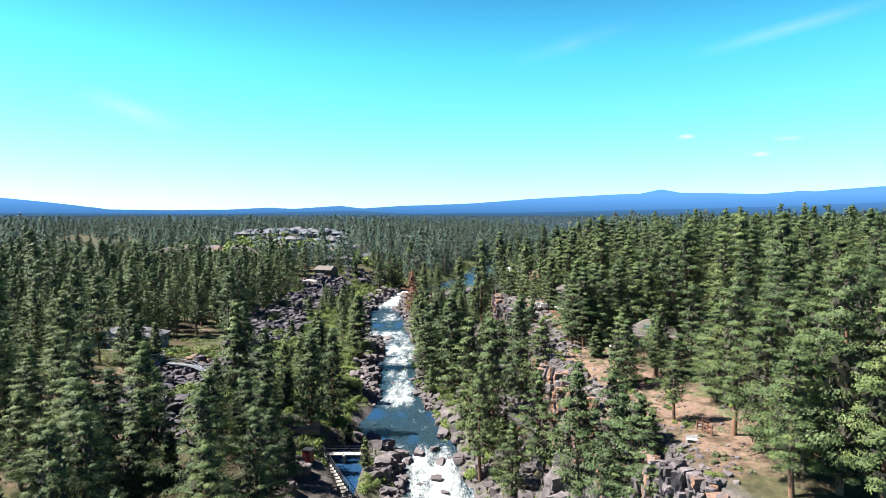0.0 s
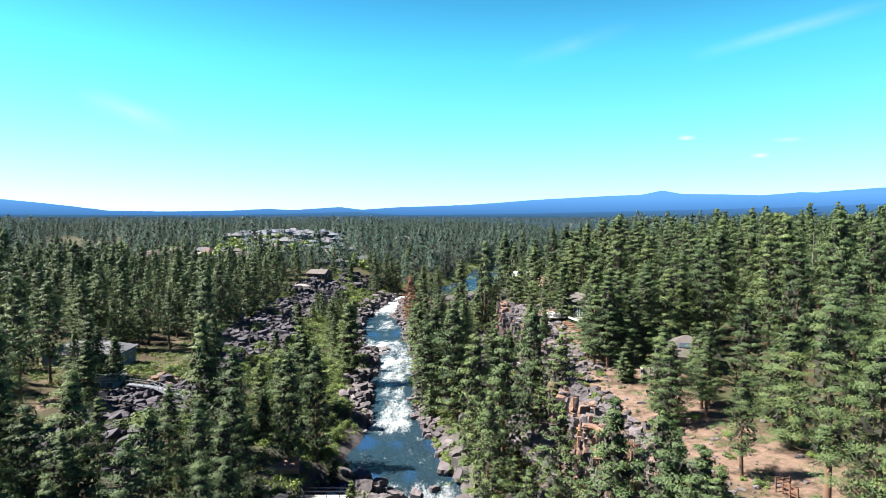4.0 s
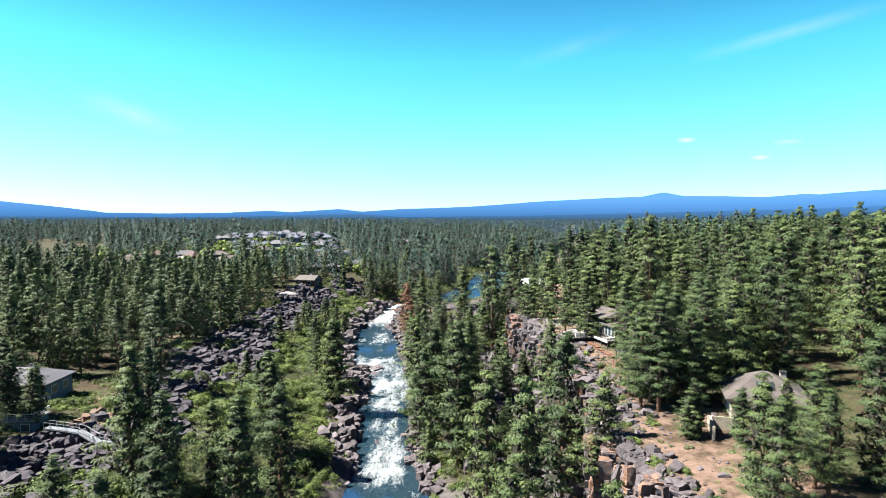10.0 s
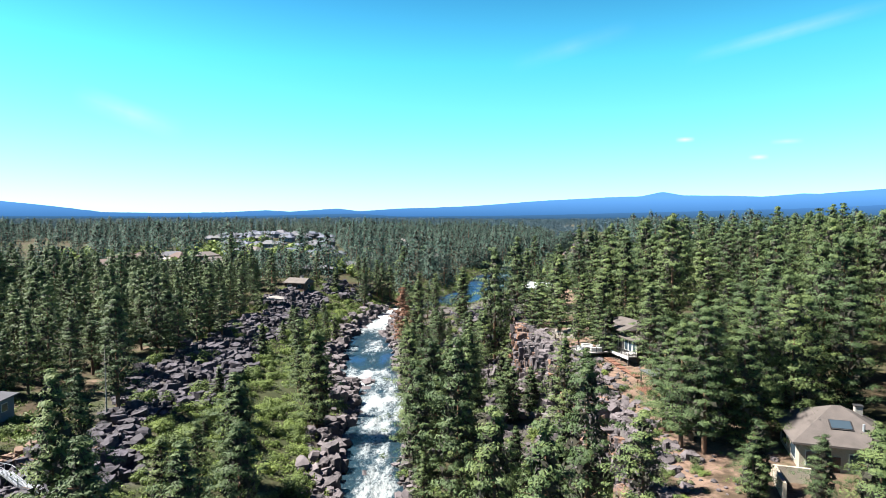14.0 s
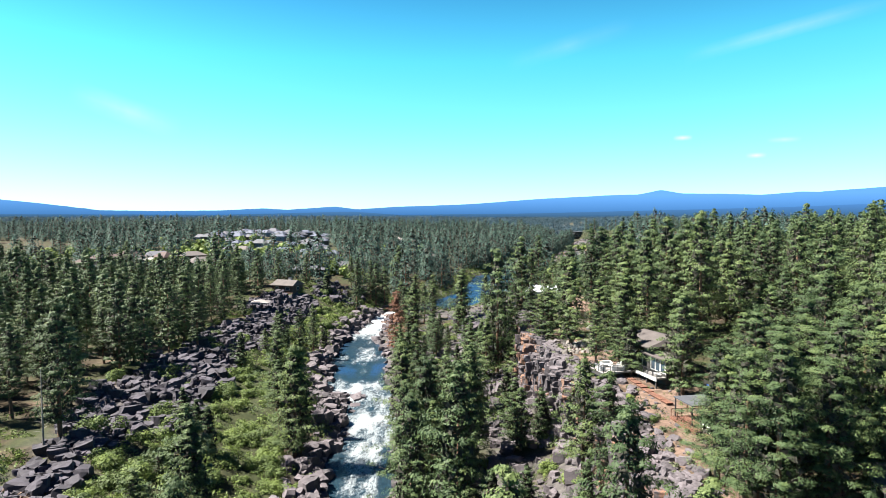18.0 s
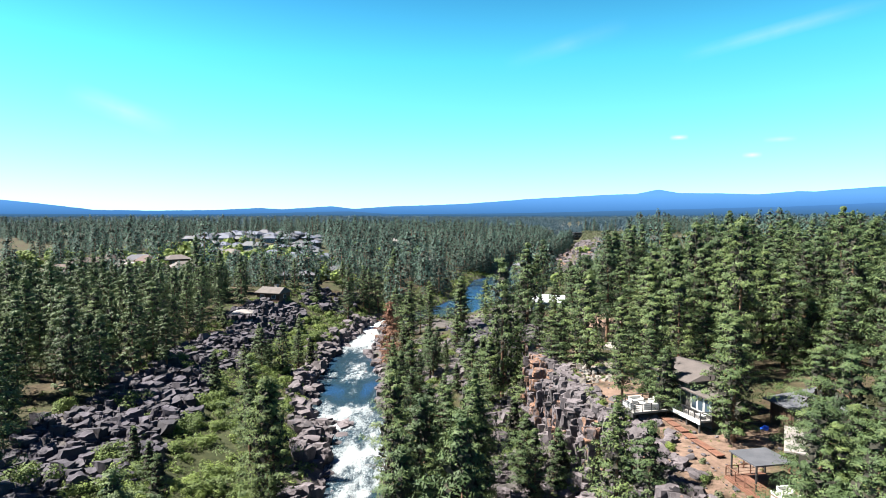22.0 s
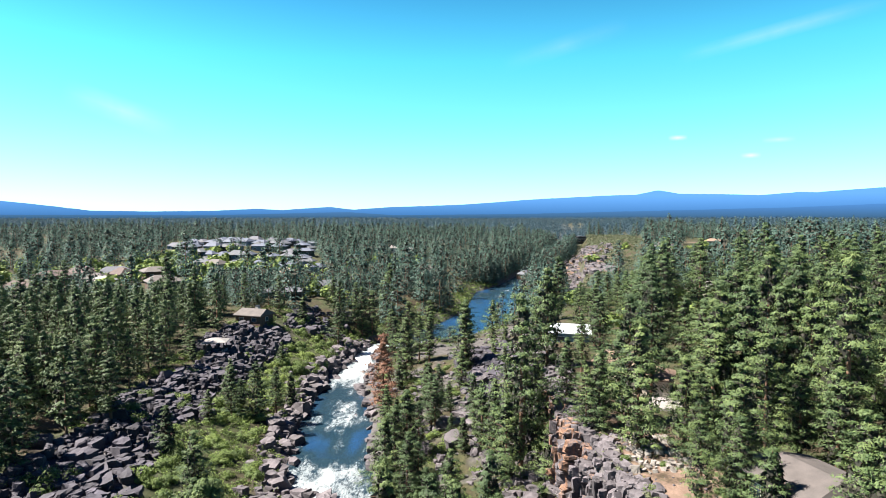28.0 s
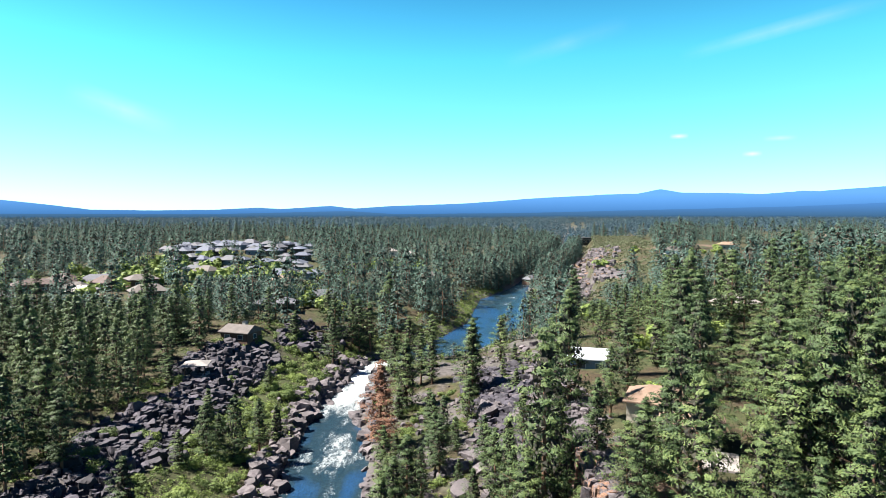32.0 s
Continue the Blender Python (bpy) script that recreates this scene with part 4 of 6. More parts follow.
def block_mesh(name, seed, material):
    """A jointed basalt block: a box with uneven faces and broken corners."""
    r_ = np.random.default_rng(seed)
    bm = bmesh.new()
    bmesh.ops.create_cube(bm, size=2)
    bmesh.ops.subdivide_edges(bm, edges=bm.edges[:], cuts=2, use_grid_fill=True)
    p = np.array([v.co for v in bm.verts])
    p += r_.normal(size=p.shape) * 0.07
    for k in range(6):
        n_ = np.array([r_.choice([-1, 1]), r_.choice([-1, 1]), r_.choice([-1, 0, 1])]) + r_.normal(size=3) * 0.3
        n_ /= np.linalg.norm(n_)
        over = np.maximum(p @ n_ - r_.uniform(0.95, 1.35), 0)
        p -= over[:, None] * n_
    p *= np.array([1.0, r_.uniform(0.7, 1.0), r_.uniform(0.8, 1.0)])
    for v, q in zip(bm.verts, p):
        v.co = q
    bmesh.ops.triangulate(bm, faces=bm.faces[:])
    return bm_mesh(name, bm, material)


LAVA_ROCKS = [rock_mesh("lava_block", 400 + k, LAVA, 10, 0.7, 1.0) if k % 2 else block_mesh("lava_block", 400 + k, LAVA) for k in range(9)]
TALUS_ROCKS = [rock_mesh("boulder", 420 + k, TALUS, 10, 0.75, 1.0) if k % 2 else block_mesh("boulder", 420 + k, TALUS) for k in range(9)]
RUST_ROCKS = [rock_mesh("boulder", 440 + k, RUST, 10, 0.75, 1.0) for k in range(6)]
LAVA_ARR, TALUS_ARR, RUST_ARR = [[arrays(m) for m in g] for g in (LAVA_ROCKS, TALUS_ROCKS, RUST_ROCKS)]


def rock_things(name, rows, meshes, label, group):
    for (x, y, s, k, a, sink) in rows:
        ob = new(name, meshes[k % len(meshes)])
        put(ob, Matrix.LocRotScale((x, y, float(land(x, y)) + s * sink), Euler((0.2 * math.sin(a * 5), 0.2 * math.cos(a * 7), a)), (s, s * 0.9, s)))
        tagged(ob, label, "rock", group)


def rock_stuff(name, rows, arrs, material, label):
    vs, fs, o = [], [], 0
    zs = land(np.array([q[0] for q in rows]), np.array([q[1] for q in rows]))
    for (x, y, s, k, a, sink), z in zip(rows, zs):
        v, f = arrs[k % len(arrs)]
        m = np.array(Euler((0.25 * math.sin(a * 5), 0.25 * math.cos(a * 7), a)).to_matrix())
        vs.append(v @ m.T * np.array([s, s, s]) + np.array([x, y, z + s * sink]))
        fs.append(f + o)
        o += len(v)
    return tagged(new(name, mesh_np(name, np.concatenate(vs), np.concatenate(fs), [material])), label, "rocks", kind="stuff")


# lava rubble on the west bank
rr = np.random.default_rng(31)
rows = []
for gap, lo, hi, p in ((2.1, 0.65, 1.4, 0.75), (1.2, 0.35, 0.8, 0.85)):
    px, py, _ = scatter(p, -88, -36, 96, 335, gap, int(gap * 100))
    inside = lava(px, py) > 0.45
    for x, y in zip(px[inside], py[inside]):
        rows.append((x, y, rr.uniform(lo, hi) * (1.25 if rr.random() < 0.12 else 1), int(rr.integers(0, 9)), rr.uniform(0, 6.28), rr.uniform(0.1, 0.55)))
big = sorted([q for q in rows if q[2] > 0.95], key=lambda q: abs(q[1] - 195) + 0.8 * abs(q[0] + 50))
rock_things("lava_block", big[:280], LAVA_ROCKS, "angular dark grey basalt block in the lava rubble", "lava rubble blocks")
taken = set(id(q) for q in big[:280])
rock_stuff("lava_rubble", [q for q in rows if id(q) not in taken], LAVA_ARR, LAVA, "rubble of dark grey basalt blocks")

rows = []
for i in range(330):
    x, y = rr.uniform(-52, -33), rr.uniform(318, 346)
    if float(vnoise(x / 6, y / 6, 94)) > -0.35:
        rows.append((x, y, 0.4 + abs(rr.normal()) * 0.5, int(rr.integers(0, 9)), rr.uniform(0, 6.28), rr.uniform(0.1, 0.5)))
rock_stuff("upper_lava", rows, LAVA_ARR, LAVA, "dark basalt outcrop above the rapids")

# boulders along the water and in it
rows, loose = [], []
for i in range(1500):
    y = rr.uniform(85, 335)
    side = -1 if rr.random() < 0.56 else 1
    off = rr.normal() * 1.9 + (1.6 if side < 0 else 1.2)
    if side < 0 and 120 < y < 140:
        continue
    s = abs(rr.normal()) * 0.55 + 0.45
    bars = 1.0 if (side < 0 and (150 < y < 182 or 200 < y < 226 or 232 < y < 330)) else 0.35
    if rr.random() > bars + 0.25:
        continue
    if bars == 1.0:
        off += rr.uniform(-0.5, 3.5)
        s *= 1.3
    x = float(river_x(y)) + side * (float(river_w(y)) + off)
    (rows if s > 0.9 else loose).append((x, y, min(s, 2.3) * 0.78, int(rr.integers(0, 9)), rr.uniform(0, 6.28), rr.uniform(0.05, 0.4)))
for (x, y, s) in ((-30.5, 241, 1.9), (-28.6, 231, 1.6), (-29.8, 235.5, 1.2), (-22.5, 212, 1.7), (-21.5, 206, 1.5), (-19, 216, 1.4), (-24.5, 217, 1.6), (-17.5, 208, 1.2),
                  (-8.0, 113.5, 1.7), (-6.5, 112, 1.5), (-9.6, 111, 1.8), (-11.5, 111.5, 1.8), (-8.5, 108.5, 1.4), (-7.2, 105, 1.1), (-4.6, 114.6, 1.3), (-0.5, 112.0, 1.35), (-1.2, 106, 1.25), (0.2, 101, 1.1), (-3.8, 104, 1.1), (-1.8, 115.6, 1.2),
                  (-10.5, 106.5, 1.3), (-13, 113, 2.2), (-19.5, 169, 1.7), (-20.5, 165, 2.0), (-18.6, 161, 1.8), (-22, 171, 1.5), (-2.6, 166, 1.6), (-2, 143, 0.8)):
    rows.append((x, y, 0.8 * s, int(rr.integers(0, 9)), rr.uniform(0, 6.28), 0.85 if abs(x - float(river_x(y))) < float(river_w(y)) else 0.3))
for i in range(30):
    rows.append((rr.uniform(-26, -18.6), rr.uniform(192, 217), rr.uniform(0.7, 1.7), int(rr.integers(0, 9)), rr.uniform(0, 6.28), 0.55))
for i in range(22):
    rows.append((rr.uniform(-13.6, -8.5), rr.uniform(102, 116), rr.uniform(0.6, 1.5), int(rr.integers(0, 9)), rr.uniform(0, 6.28), 0.4))
for i in range(26):
    rows.append((rr.uniform(-29, -22), rr.uniform(88, 101), rr.uniform(0.4, 1.2), int(rr.integers(0, 9)), rr.uniform(0, 6.28), 0.3))
rows.sort(key=lambda q: q[1])
rock_things("boulder", rows[:290], TALUS_ROCKS, "grey basalt boulder at the water's edge", "river boulders")
rock_stuff("bank_stones", rows[290:] + loose, TALUS_ARR, TALUS, "loose grey stones along the river bank")

# talus in the gorge below the cliff, and on the brushy hill upstream
rows = []
for i in range(3000):
    y = rr.uniform(60, 330)
    c, w, xc = float(river_x(y)), float(river_w(y)), float(cliff_x(y))
    u = rr.uniform(0.05, 0.98)
    x = c + w + (xc - 0.5 - c - w) * u
    dens = 0.25 + 0.5 * (u > 0.55) + 0.35 * float(vnoise(x / 9, y / 9, 81)) + (0.4 if 235 < y < 300 and 8 < x < 24 else 0) + (0.35 if 165 < y < 200 and u > 0.5 else 0)
    if rr.random() < dens:
        rows.append((x, y, 0.3 + abs(rr.normal()) * 0.5 + (0.5 if u > 0.8 and rr.random() < 0.3 else 0), int(rr.integers(0, 9)), rr.uniform(0, 6.28), rr.uniform(0, 0.35)))
rock_stuff("gorge_talus", rows, TALUS_ARR, TALUS, "tumbled grey basalt talus below the cliff")
rows = []
for i in range(720):
    y = rr.uniform(440, 700)
    x = float(np.interp(y, CLIFF_Y, CLIFF_X)) + rr.normal() * 9
    rows.append((x, y, rr.uniform(0.6, 2.1), int(rr.integers(0, 6)), rr.uniform(0, 6.28), 0.2))
rock_stuff("hillside_rocks", rows[:560], TALUS_ARR, TALUS, "grey outcrops on the brushy hillside")
rock_stuff("hillside_red_rocks", rows[560:], RUST_ARR, RUST, "reddish outcrops on the brushy hillside")
rows = []
for i in range(1500):
    x, y = 15.5 + rr.normal() * 4.2, rr.uniform(226, 306)
    if x < float(cliff_x(y)) - 0.8 and x > 5 + 4 * float(vnoise(y / 9, 1.5, 93)):
        rows.append((x, y, 0.35 + abs(rr.normal()) * 0.42, int(rr.integers(0, 9)), rr.uniform(0, 6.28), rr.uniform(0.1, 0.5)))
rock_stuff("talus_field", rows, LAVA_ARR, LAVA, "field of dark basalt talus below the cliff")
rows = [(rr.uniform(-61, -49), rr.uniform(138, 147), rr.uniform(0.4, 0.9), int(rr.integers(0, 6)), rr.uniform(0, 6.28), 0.3) for i in range(90)]
rock_stuff("retaining_stones", rows, RUST_ARR, RUST, "pile of reddish stones above the stair")
rows = [(rr.uniform(23, 31), rr.uniform(184, 197), rr.uniform(0.25, 0.6), int(rr.integers(0, 9)), rr.uniform(0, 6.28), 0.3) for i in range(90)]
PALE = surface("pale_garden_stone", (0.1122, 0.099, 0.0858), (0.2376, 0.2112, 0.1914), 1.0, 0.85, bumpiness=0.5)
rock_stuff("garden_stones", rows, TALUS_ARR, PALE, "pale stacked stones of a rock garden")

rows = []
for i in range(900):
    y = rr.uniform(62, 216)
    x = float(cliff_x(y)) + 0.6 + abs(rr.normal()) * 8
    rows.append((x, y, 0.05 + abs(rr.normal()) * 0.14, int(rr.integers(0, 9)), rr.uniform(0, 6.28), 0.2))
SMALL_ARR = [arrays(rock_small("stone", 470 + k)) for k in range(4)]
rock_stuff("scattered_stones", rows, SMALL_ARR, TALUS, "small stones scattered on the sandy cliff top")

# the basalt cliff: jointed blocks
cliff = tagged(new("cliff"), "broken basalt cliff with rust-orange stained faces", "cliff", kind="structure")
COL = [[block_mesh("rock_block", 460 + k + 10 * g, m_) for k in range(8)] for g, m_ in enumerate((TALUS, CLIFF_RUST))]
COL_ARR = [[arrays(m) for m in g] for g in COL]
rest = ([], [])
y = 58.0
n_col = 0
while y < 252:
    rust = float(np.interp(y, [58, 80, 86, 118, 124, 192, 197, 214, 220, 252], [0.3, 0.35, 0.65, 0.65, 0.25, 0.2, 0.85, 0.85, 0.25, 0.15]))
    wide = rr.uniform(0.22, 0.55) * (2.0 if rr.random() < 0.25 else 1.0)
    z = 17.7 + 1.4 * float(vnoise(y / 4, 3.3, 92)) + rr.uniform(-0.4, 0.3)
    x0 = float(cliff_x(y)) - 0.55 + rr.normal() * 0.6
    foot = float(land(float(cliff_x(y)) - 2.0, y)) - 0.5
    tier = 0
    g = 1 if rr.random() < rust else 0
    while z > foot and tier < 14:
        hh = rr.uniform(0.5, 2.4) / 2
        x = x0 - 0.13 * tier + rr.normal() * 0.3
        if rr.random() < 0.2:
            g = 1 if rr.random() < rust else 0
        k = int(rr.integers(0, 8))
        m_ = Matrix.LocRotScale((x, y + rr.normal() * 0.15, z - hh), Euler((rr.normal() * 0.1, rr.normal() * 0.1, rr.normal() * 0.3)), (wide * rr.uniform(1.0, 1.7), wide * rr.uniform(0.8, 1.2), hh * 1.1))
        if tier < 3 and 62 < y < 214 and n_col < 300:
            put(new("rock_block", COL[g][k]), m_, cliff)
            n_col += 1
        else:
            v, f = COL_ARR[g][k]
            mm = np.array(m_)
            rest[g].append((v @ mm[:3, :3].T + mm[:3, 3], f))
        z -= 2 * hh
        tier += 1
    y += wide * rr.uniform(0.85, 1.15)
for g, m_ in enumerate((TALUS, CLIFF_RUST)):
    vs, fs, o = [], [], 0
    for v, f in rest[g]:
        vs.append(v), fs.append(f + o)
        o += len(v)
    ob = new("rock_face", mesh_np("rock_face", np.concatenate(vs), np.concatenate(fs), [m_]))
    put(ob, Matrix(), cliff)
    ob["kind"] = "stuff"
rows = [(float(cliff_x(q)) + abs(rr.normal()) * 1.9 + 0.1, q, rr.uniform(0.25, 0.85) * (0.5 if q < 88 else 1.0), int(rr.integers(0, 9)), rr.uniform(0, 6.28), -0.1) for q in rr.uniform(60, 250, 1100)]
rock_stuff("rim_stones", rows, TALUS_ARR, TALUS, "weathered stones along the cliff rim")

# ---- shrubs and grass ----
def shrub_mesh(name, seed, material, n=260, leaf=0.2, tall=0.8, wide=0.4):
    r_ = np.random.default_rng(seed)
    lobes = r_.normal(size=(7, 3)) * np.array([wide, wide, wide * 0.5]) + np.array([0, 0, tall * 0.55])
    pick = r_.integers(0, 7, n)
    d = r_.normal(size=(n, 3))
    d /= np.linalg.norm(d, axis=1, keepdims=True)
    p = lobes[pick] + d * r_.uniform(0.3, 0.52, (n, 1)) * np.array([1, 1, 0.85])
    p[:, 2] = np.abs(p[:, 2])
    v, f = leaves_at(p, d, leaf, r_, 0.3, 0.4)
    return mesh_np(name, v, f, [material])


WILLOWS = [shrub_mesh("willow_shrub", 500 + k, LEAVES, 1500, 0.072) for k in range(5)]
SAGES = [shrub_mesh("sagebrush", 520 + k, SAGE, 260, 0.17, 0.6, 0.24) for k in range(3)]
sr = np.random.default_rng(41)


def shrub(name, meshes, x, y, s, label, cat, group):
    ob = new(name, meshes[int(sr.integers(0, len(meshes)))])
    put(ob, Matrix.LocRotScale((x, y, float(land(x, y)) - 0.1 * s), Euler((0, 0, sr.uniform(0, 6.28))), (s, s, s * sr.uniform(0.75, 1.05))))
    tagged(ob, label, cat, group)


n_w = 0
while n_w < 270:
    y = sr.uniform(122, 330)
    d = sr.uniform(4, 33)
    x = float(river_x(y)) - float(river_w(y)) - d
    if float(lava(x, y)) > 0.6 and sr.random() < 0.9:
        continue
    shrub("willow_shrub", WILLOWS, x, y, sr.uniform(0.8, 2.7), "bright green willow shrub between lava and river", "shrub", "riverside shrubs")
    n_w += 1
for (x, y, s) in ((-48.7, 176.9, 2.6), (-53.6, 167.6, 3.0), (-48.9, 178.1, 3.0), (-56.7, 200.5, 3.0), (-58, 172, 2.0), (-55, 168, 2.1), (-51.3, 116.3, 3.0), (-50.7, 120.4, 2.8), (-46.1, 118.3, 3.0), (-46.1, 122.1, 2.4), (-42.2, 119.7, 2.6), (-46.7, 115.0, 2.6), (-57, 118, 2.6), (-70, 149, 1.6), (-66, 146, 1.4), (-62, 147, 1.5), (-71, 145, 1.5), (-58, 149, 1.6), (-75, 146, 1.4), (-66, 150, 2.4), (-60, 151, 2.2), (-21, 126, 2.2), (-66, 196, 2.2), (-58, 230, 2.4), (-61, 200, 1.6)):
    shrub("willow_shrub", WILLOWS, x, y, s, "large rounded green shrub among lava blocks", "shrub", "rounded shrubs")
for (x, y, s) in ((-12.6, 100.5, 1.3), (-11.6, 97.5, 1.5), (-24.5, 101.0, 1.6), (-26.5, 96.5, 1.8), (-12.9, 95.0, 1.3), (-10.6, 101.0, 1.2), (-18.4, 122.5, 1.8), (-25.2, 106.5, 1.5), (-27.5, 92.0, 1.5)):
    shrub("leafy_shrub", WILLOWS, x, y, s, "green shrub on the bank beside the intake", "shrub", "intake shrubs")
for i in range(200):
    y = sr.uniform(85, 300)
    c, xc = float(river_x(y)) + float(river_w(y)), float(cliff_x(y))
    x = c + (xc - 2 - c) * sr.uniform(0.03, 0.95)
    shrub("leafy_shrub", WILLOWS, x, y, sr.uniform(0.6, 1.9), "green leafy shrub on the gorge slope", "shrub", "gorge shrubs")
for i in range(210):
    y = sr.uniform(62, 225)
    x = float(cliff_x(y)) + 1.2 + abs(sr.normal()) * 7
    green = sr.random() < 0.35
    shrub("green_bush" if green else "sagebrush", WILLOWS if green else SAGES, x, y, sr.uniform(0.35, 0.95),
          "small green bush on the sandy cliff top" if green else "grey-green sagebrush on the sandy cliff top", "shrub", "cliff top brush")

# tufts, far scrub and broadleaf trees of the gardens
def stuff_of(name, rows, meshes, material, label, cat):
    arr = []
    for m in meshes:
        v = np.empty(len(m.vertices) * 3, np.float32)
        m.vertices.foreach_get("co", v)
        arr.append((v.reshape(-1, 3), np.arange(len(m.vertices)).reshape(-1, 3)))
    zs = land(np.array([q[0] for q in rows]), np.array([q[1] for q in rows]))
    vs, fs, o = [], [], 0
    for (x, y, s, k), z in zip(rows, zs):
        v, f = arr[k % len(arr)]
        a = (x * 7.3 + y * 3.1) % 6.28
        c_, s_ = math.cos(a), math.sin(a)
        vs.append(np.stack([(v[:, 0] * c_ - v[:, 1] * s_) * s + x, (v[:, 0] * s_ + v[:, 1] * c_) * s + y, v[:, 2] * s + z - 0.05], -1))
        fs.append(f + o)
        o += len(v)
    return tagged(new(name, mesh_np(name, np.concatenate(vs), np.concatenate(fs), [material])), label, cat, kind="stuff")


TUFTS = [shrub_mesh("tuft", 540 + k, LEAVES, 46, 0.17, 0.5) for k in range(4)]
rows = []
for i in range(3400):
    y = sr.uniform(100, 335)
    d = sr.uniform(2, 40)
    x = float(river_x(y)) - float(river_w(y)) - d
    if float(lava(x, y)) < 0.35 + 0.5 * (sr.random() < 0.04):
        rows.append((x, y, sr.uniform(0.5, 1.4), int(sr.integers(0, 4))))
for i in range(2600):
    y = sr.uniform(70, 330)
    c, xc = float(river_x(y)) + float(river_w(y)), float(cliff_x(y))
    x = c + (xc - 1.5 - c) * sr.uniform(0.05, 1)
    if float(vnoise(x / 8, y / 8, 91)) > -0.2:
        rows.append((x, y, sr.uniform(0.35, 0.9), int(sr.integers(0, 4))))
for i in range(420):
    x, y = sr.uniform(-88, -48), sr.uniform(134, 166)
    if float(lava(x, y)) < 0.2:
        rows.append((x, y, sr.uniform(0.5, 1.3), int(sr.integers(0, 4))))
for i in range(260):
    y = sr.uniform(62, 216)
    rows.append((float(cliff_x(y)) + 1.0 + abs(sr.normal()) * 9, y, sr.uniform(0.25, 0.55), int(sr.integers(0, 4))))
px, py, r_f = scatter(0.6, -110, 90, 60, 330, 3.6, 77)
ok = clear_of(px, py)
for x, y in zip(px[ok], py[ok]):
    rows.append((x, y, r_f.uniform(0.4, 1.2), int(r_f.integers(0, 4))))
for i in range(900):
    y = sr.uniform(325, 500)
    side = -1 if sr.random() < 0.6 else 1
    x = float(river_x(y)) + side * (float(river_w(y)) + 0.8 + abs(sr.normal()) * 6)
    rows.append((x, y, sr.uniform(0.6, 1.8), int(sr.integers(0, 4))))
stuff_of("undergrowth", rows, TUFTS, LEAVES, "green undergrowth along the river", "undergrowth")
SAGE_T = [shrub_mesh("tuft", 550 + k, SAGE, 14, 0.45, 0.5) for k in range(4)]
rows = []
for i in range(6500):
    y = sr.uniform(340, 930)
    x = float(np.interp(y, CLIFF_Y, CLIFF_X)) + sr.uniform(-16, 62)
    rows.append((x, y, sr.uniform(0.5, 1.5), int(sr.integers(0, 4))))
for i in range(1500):
    x, y = sr.uniform(-330, -120), sr.uniform(640, 900)
    rows.append((x, y, sr.uniform(0.9, 2.2), int(sr.integers(0, 4))))
stuff_of("far_scrub", rows, SAGE_T, SAGE, "grey-green sage scrub on open slopes", "scrub")
BROAD = [shrub_mesh("tree", 560 + k, LEAVES, 160, 0.3, 1.3) for k in range(4)]
rows = []
for (cx, cy, rad, n_) in ((-150, 430, 60, 60), (-90, 440, 30, 30), (-60, 400, 25, 18), (-30, 520, 30, 22), (-200, 480, 50, 30), (-120, 470, 40, 26), (170, 540, 50, 14), (-45, 360, 14, 8), (60, 300, 40, 8)):
    for i in range(n_):
        rows.append((cx + sr.normal() * rad * 0.6, cy + sr.normal() * rad * 0.5, sr.uniform(2.2, 4.6), int(sr.integers(0, 4))))
stuff_of("garden_trees", rows, BROAD, LEAVES, "leafy bright green trees among the houses", "trees")

# ---- buildings ----
ROOF_GREY = surface("grey_shingle", (0.0612, 0.0612, 0.0765), (0.1071, 0.1071, 0.1285), 2.0, 0.85, fine=9)
ROOF_DARK = surface("charcoal_shingle", (0.0396, 0.0432, 0.054), (0.0864, 0.09, 0.1044), 2.0, 0.8, fine=9)
ROOF_SLATE = surface("blue_slate_shingle", (0.0432, 0.0504, 0.0792), (0.0864, 0.0972, 0.1368), 2.0, 0.8, fine=9)
ROOF_BROWN = surface("weathered_brown_shingle", (0.0529, 0.0454, 0.0428), (0.1058, 0.0882, 0.0832), 2.0, 0.85, fine=9)
ROOF_RED = surface("reddish_tile", (0.0364, 0.0203, 0.0182), (0.0689, 0.0405, 0.0356), 2.0, 0.85, fine=9)
ROOF_TAN = surface("tan_shingle", (0.1193, 0.0757, 0.0528), (0.1928, 0.1285, 0.0941), 2.0, 0.85, fine=9)
ROOF_PALE = surface("pale_membrane_roof", (0.1782, 0.1593, 0.1539), (0.2592, 0.2376, 0.2268), 1.0, 0.7)
ROOF_WHITE = surface("white_metal_roof", (0.36, 0.3888, 0.432), (0.4752, 0.4968, 0.5256), 1.0, 0.4, fine=3)
WALL_BLUE = surface("blue_grey_siding", (0.0792, 0.108, 0.1512), (0.1296, 0.1692, 0.2232), 1.0, 0.7)
WALL_CREAM = surface("cream_stucco", (0.3024, 0.2592, 0.2088), (0.4176, 0.3744, 0.3096), 1.0, 0.85)
WALL_BROWN = surface("brown_board_siding", (0.0428, 0.0227, 0.0151), (0.0958, 0.0504, 0.0328), 2.0, 0.8)
WALL_DARK = surface("dark_stained_siding", (0.0216, 0.0202, 0.0202), (0.054, 0.049, 0.0468), 1.0, 0.75)
WALL_WHITE = surface("white_paint", (0.4896, 0.4824, 0.468), (0.5904, 0.5832, 0.5688), 1.0, 0.6)
DECKING = surface("grey_deck_boards", (0.198, 0.1848, 0.1782), (0.3168, 0.3036, 0.2904), 2.0, 0.8)
REDWOOD = surface("red_brown_boards", (0.0911, 0.0356, 0.0218), (0.1584, 0.0713, 0.0436), 2.0, 0.75)
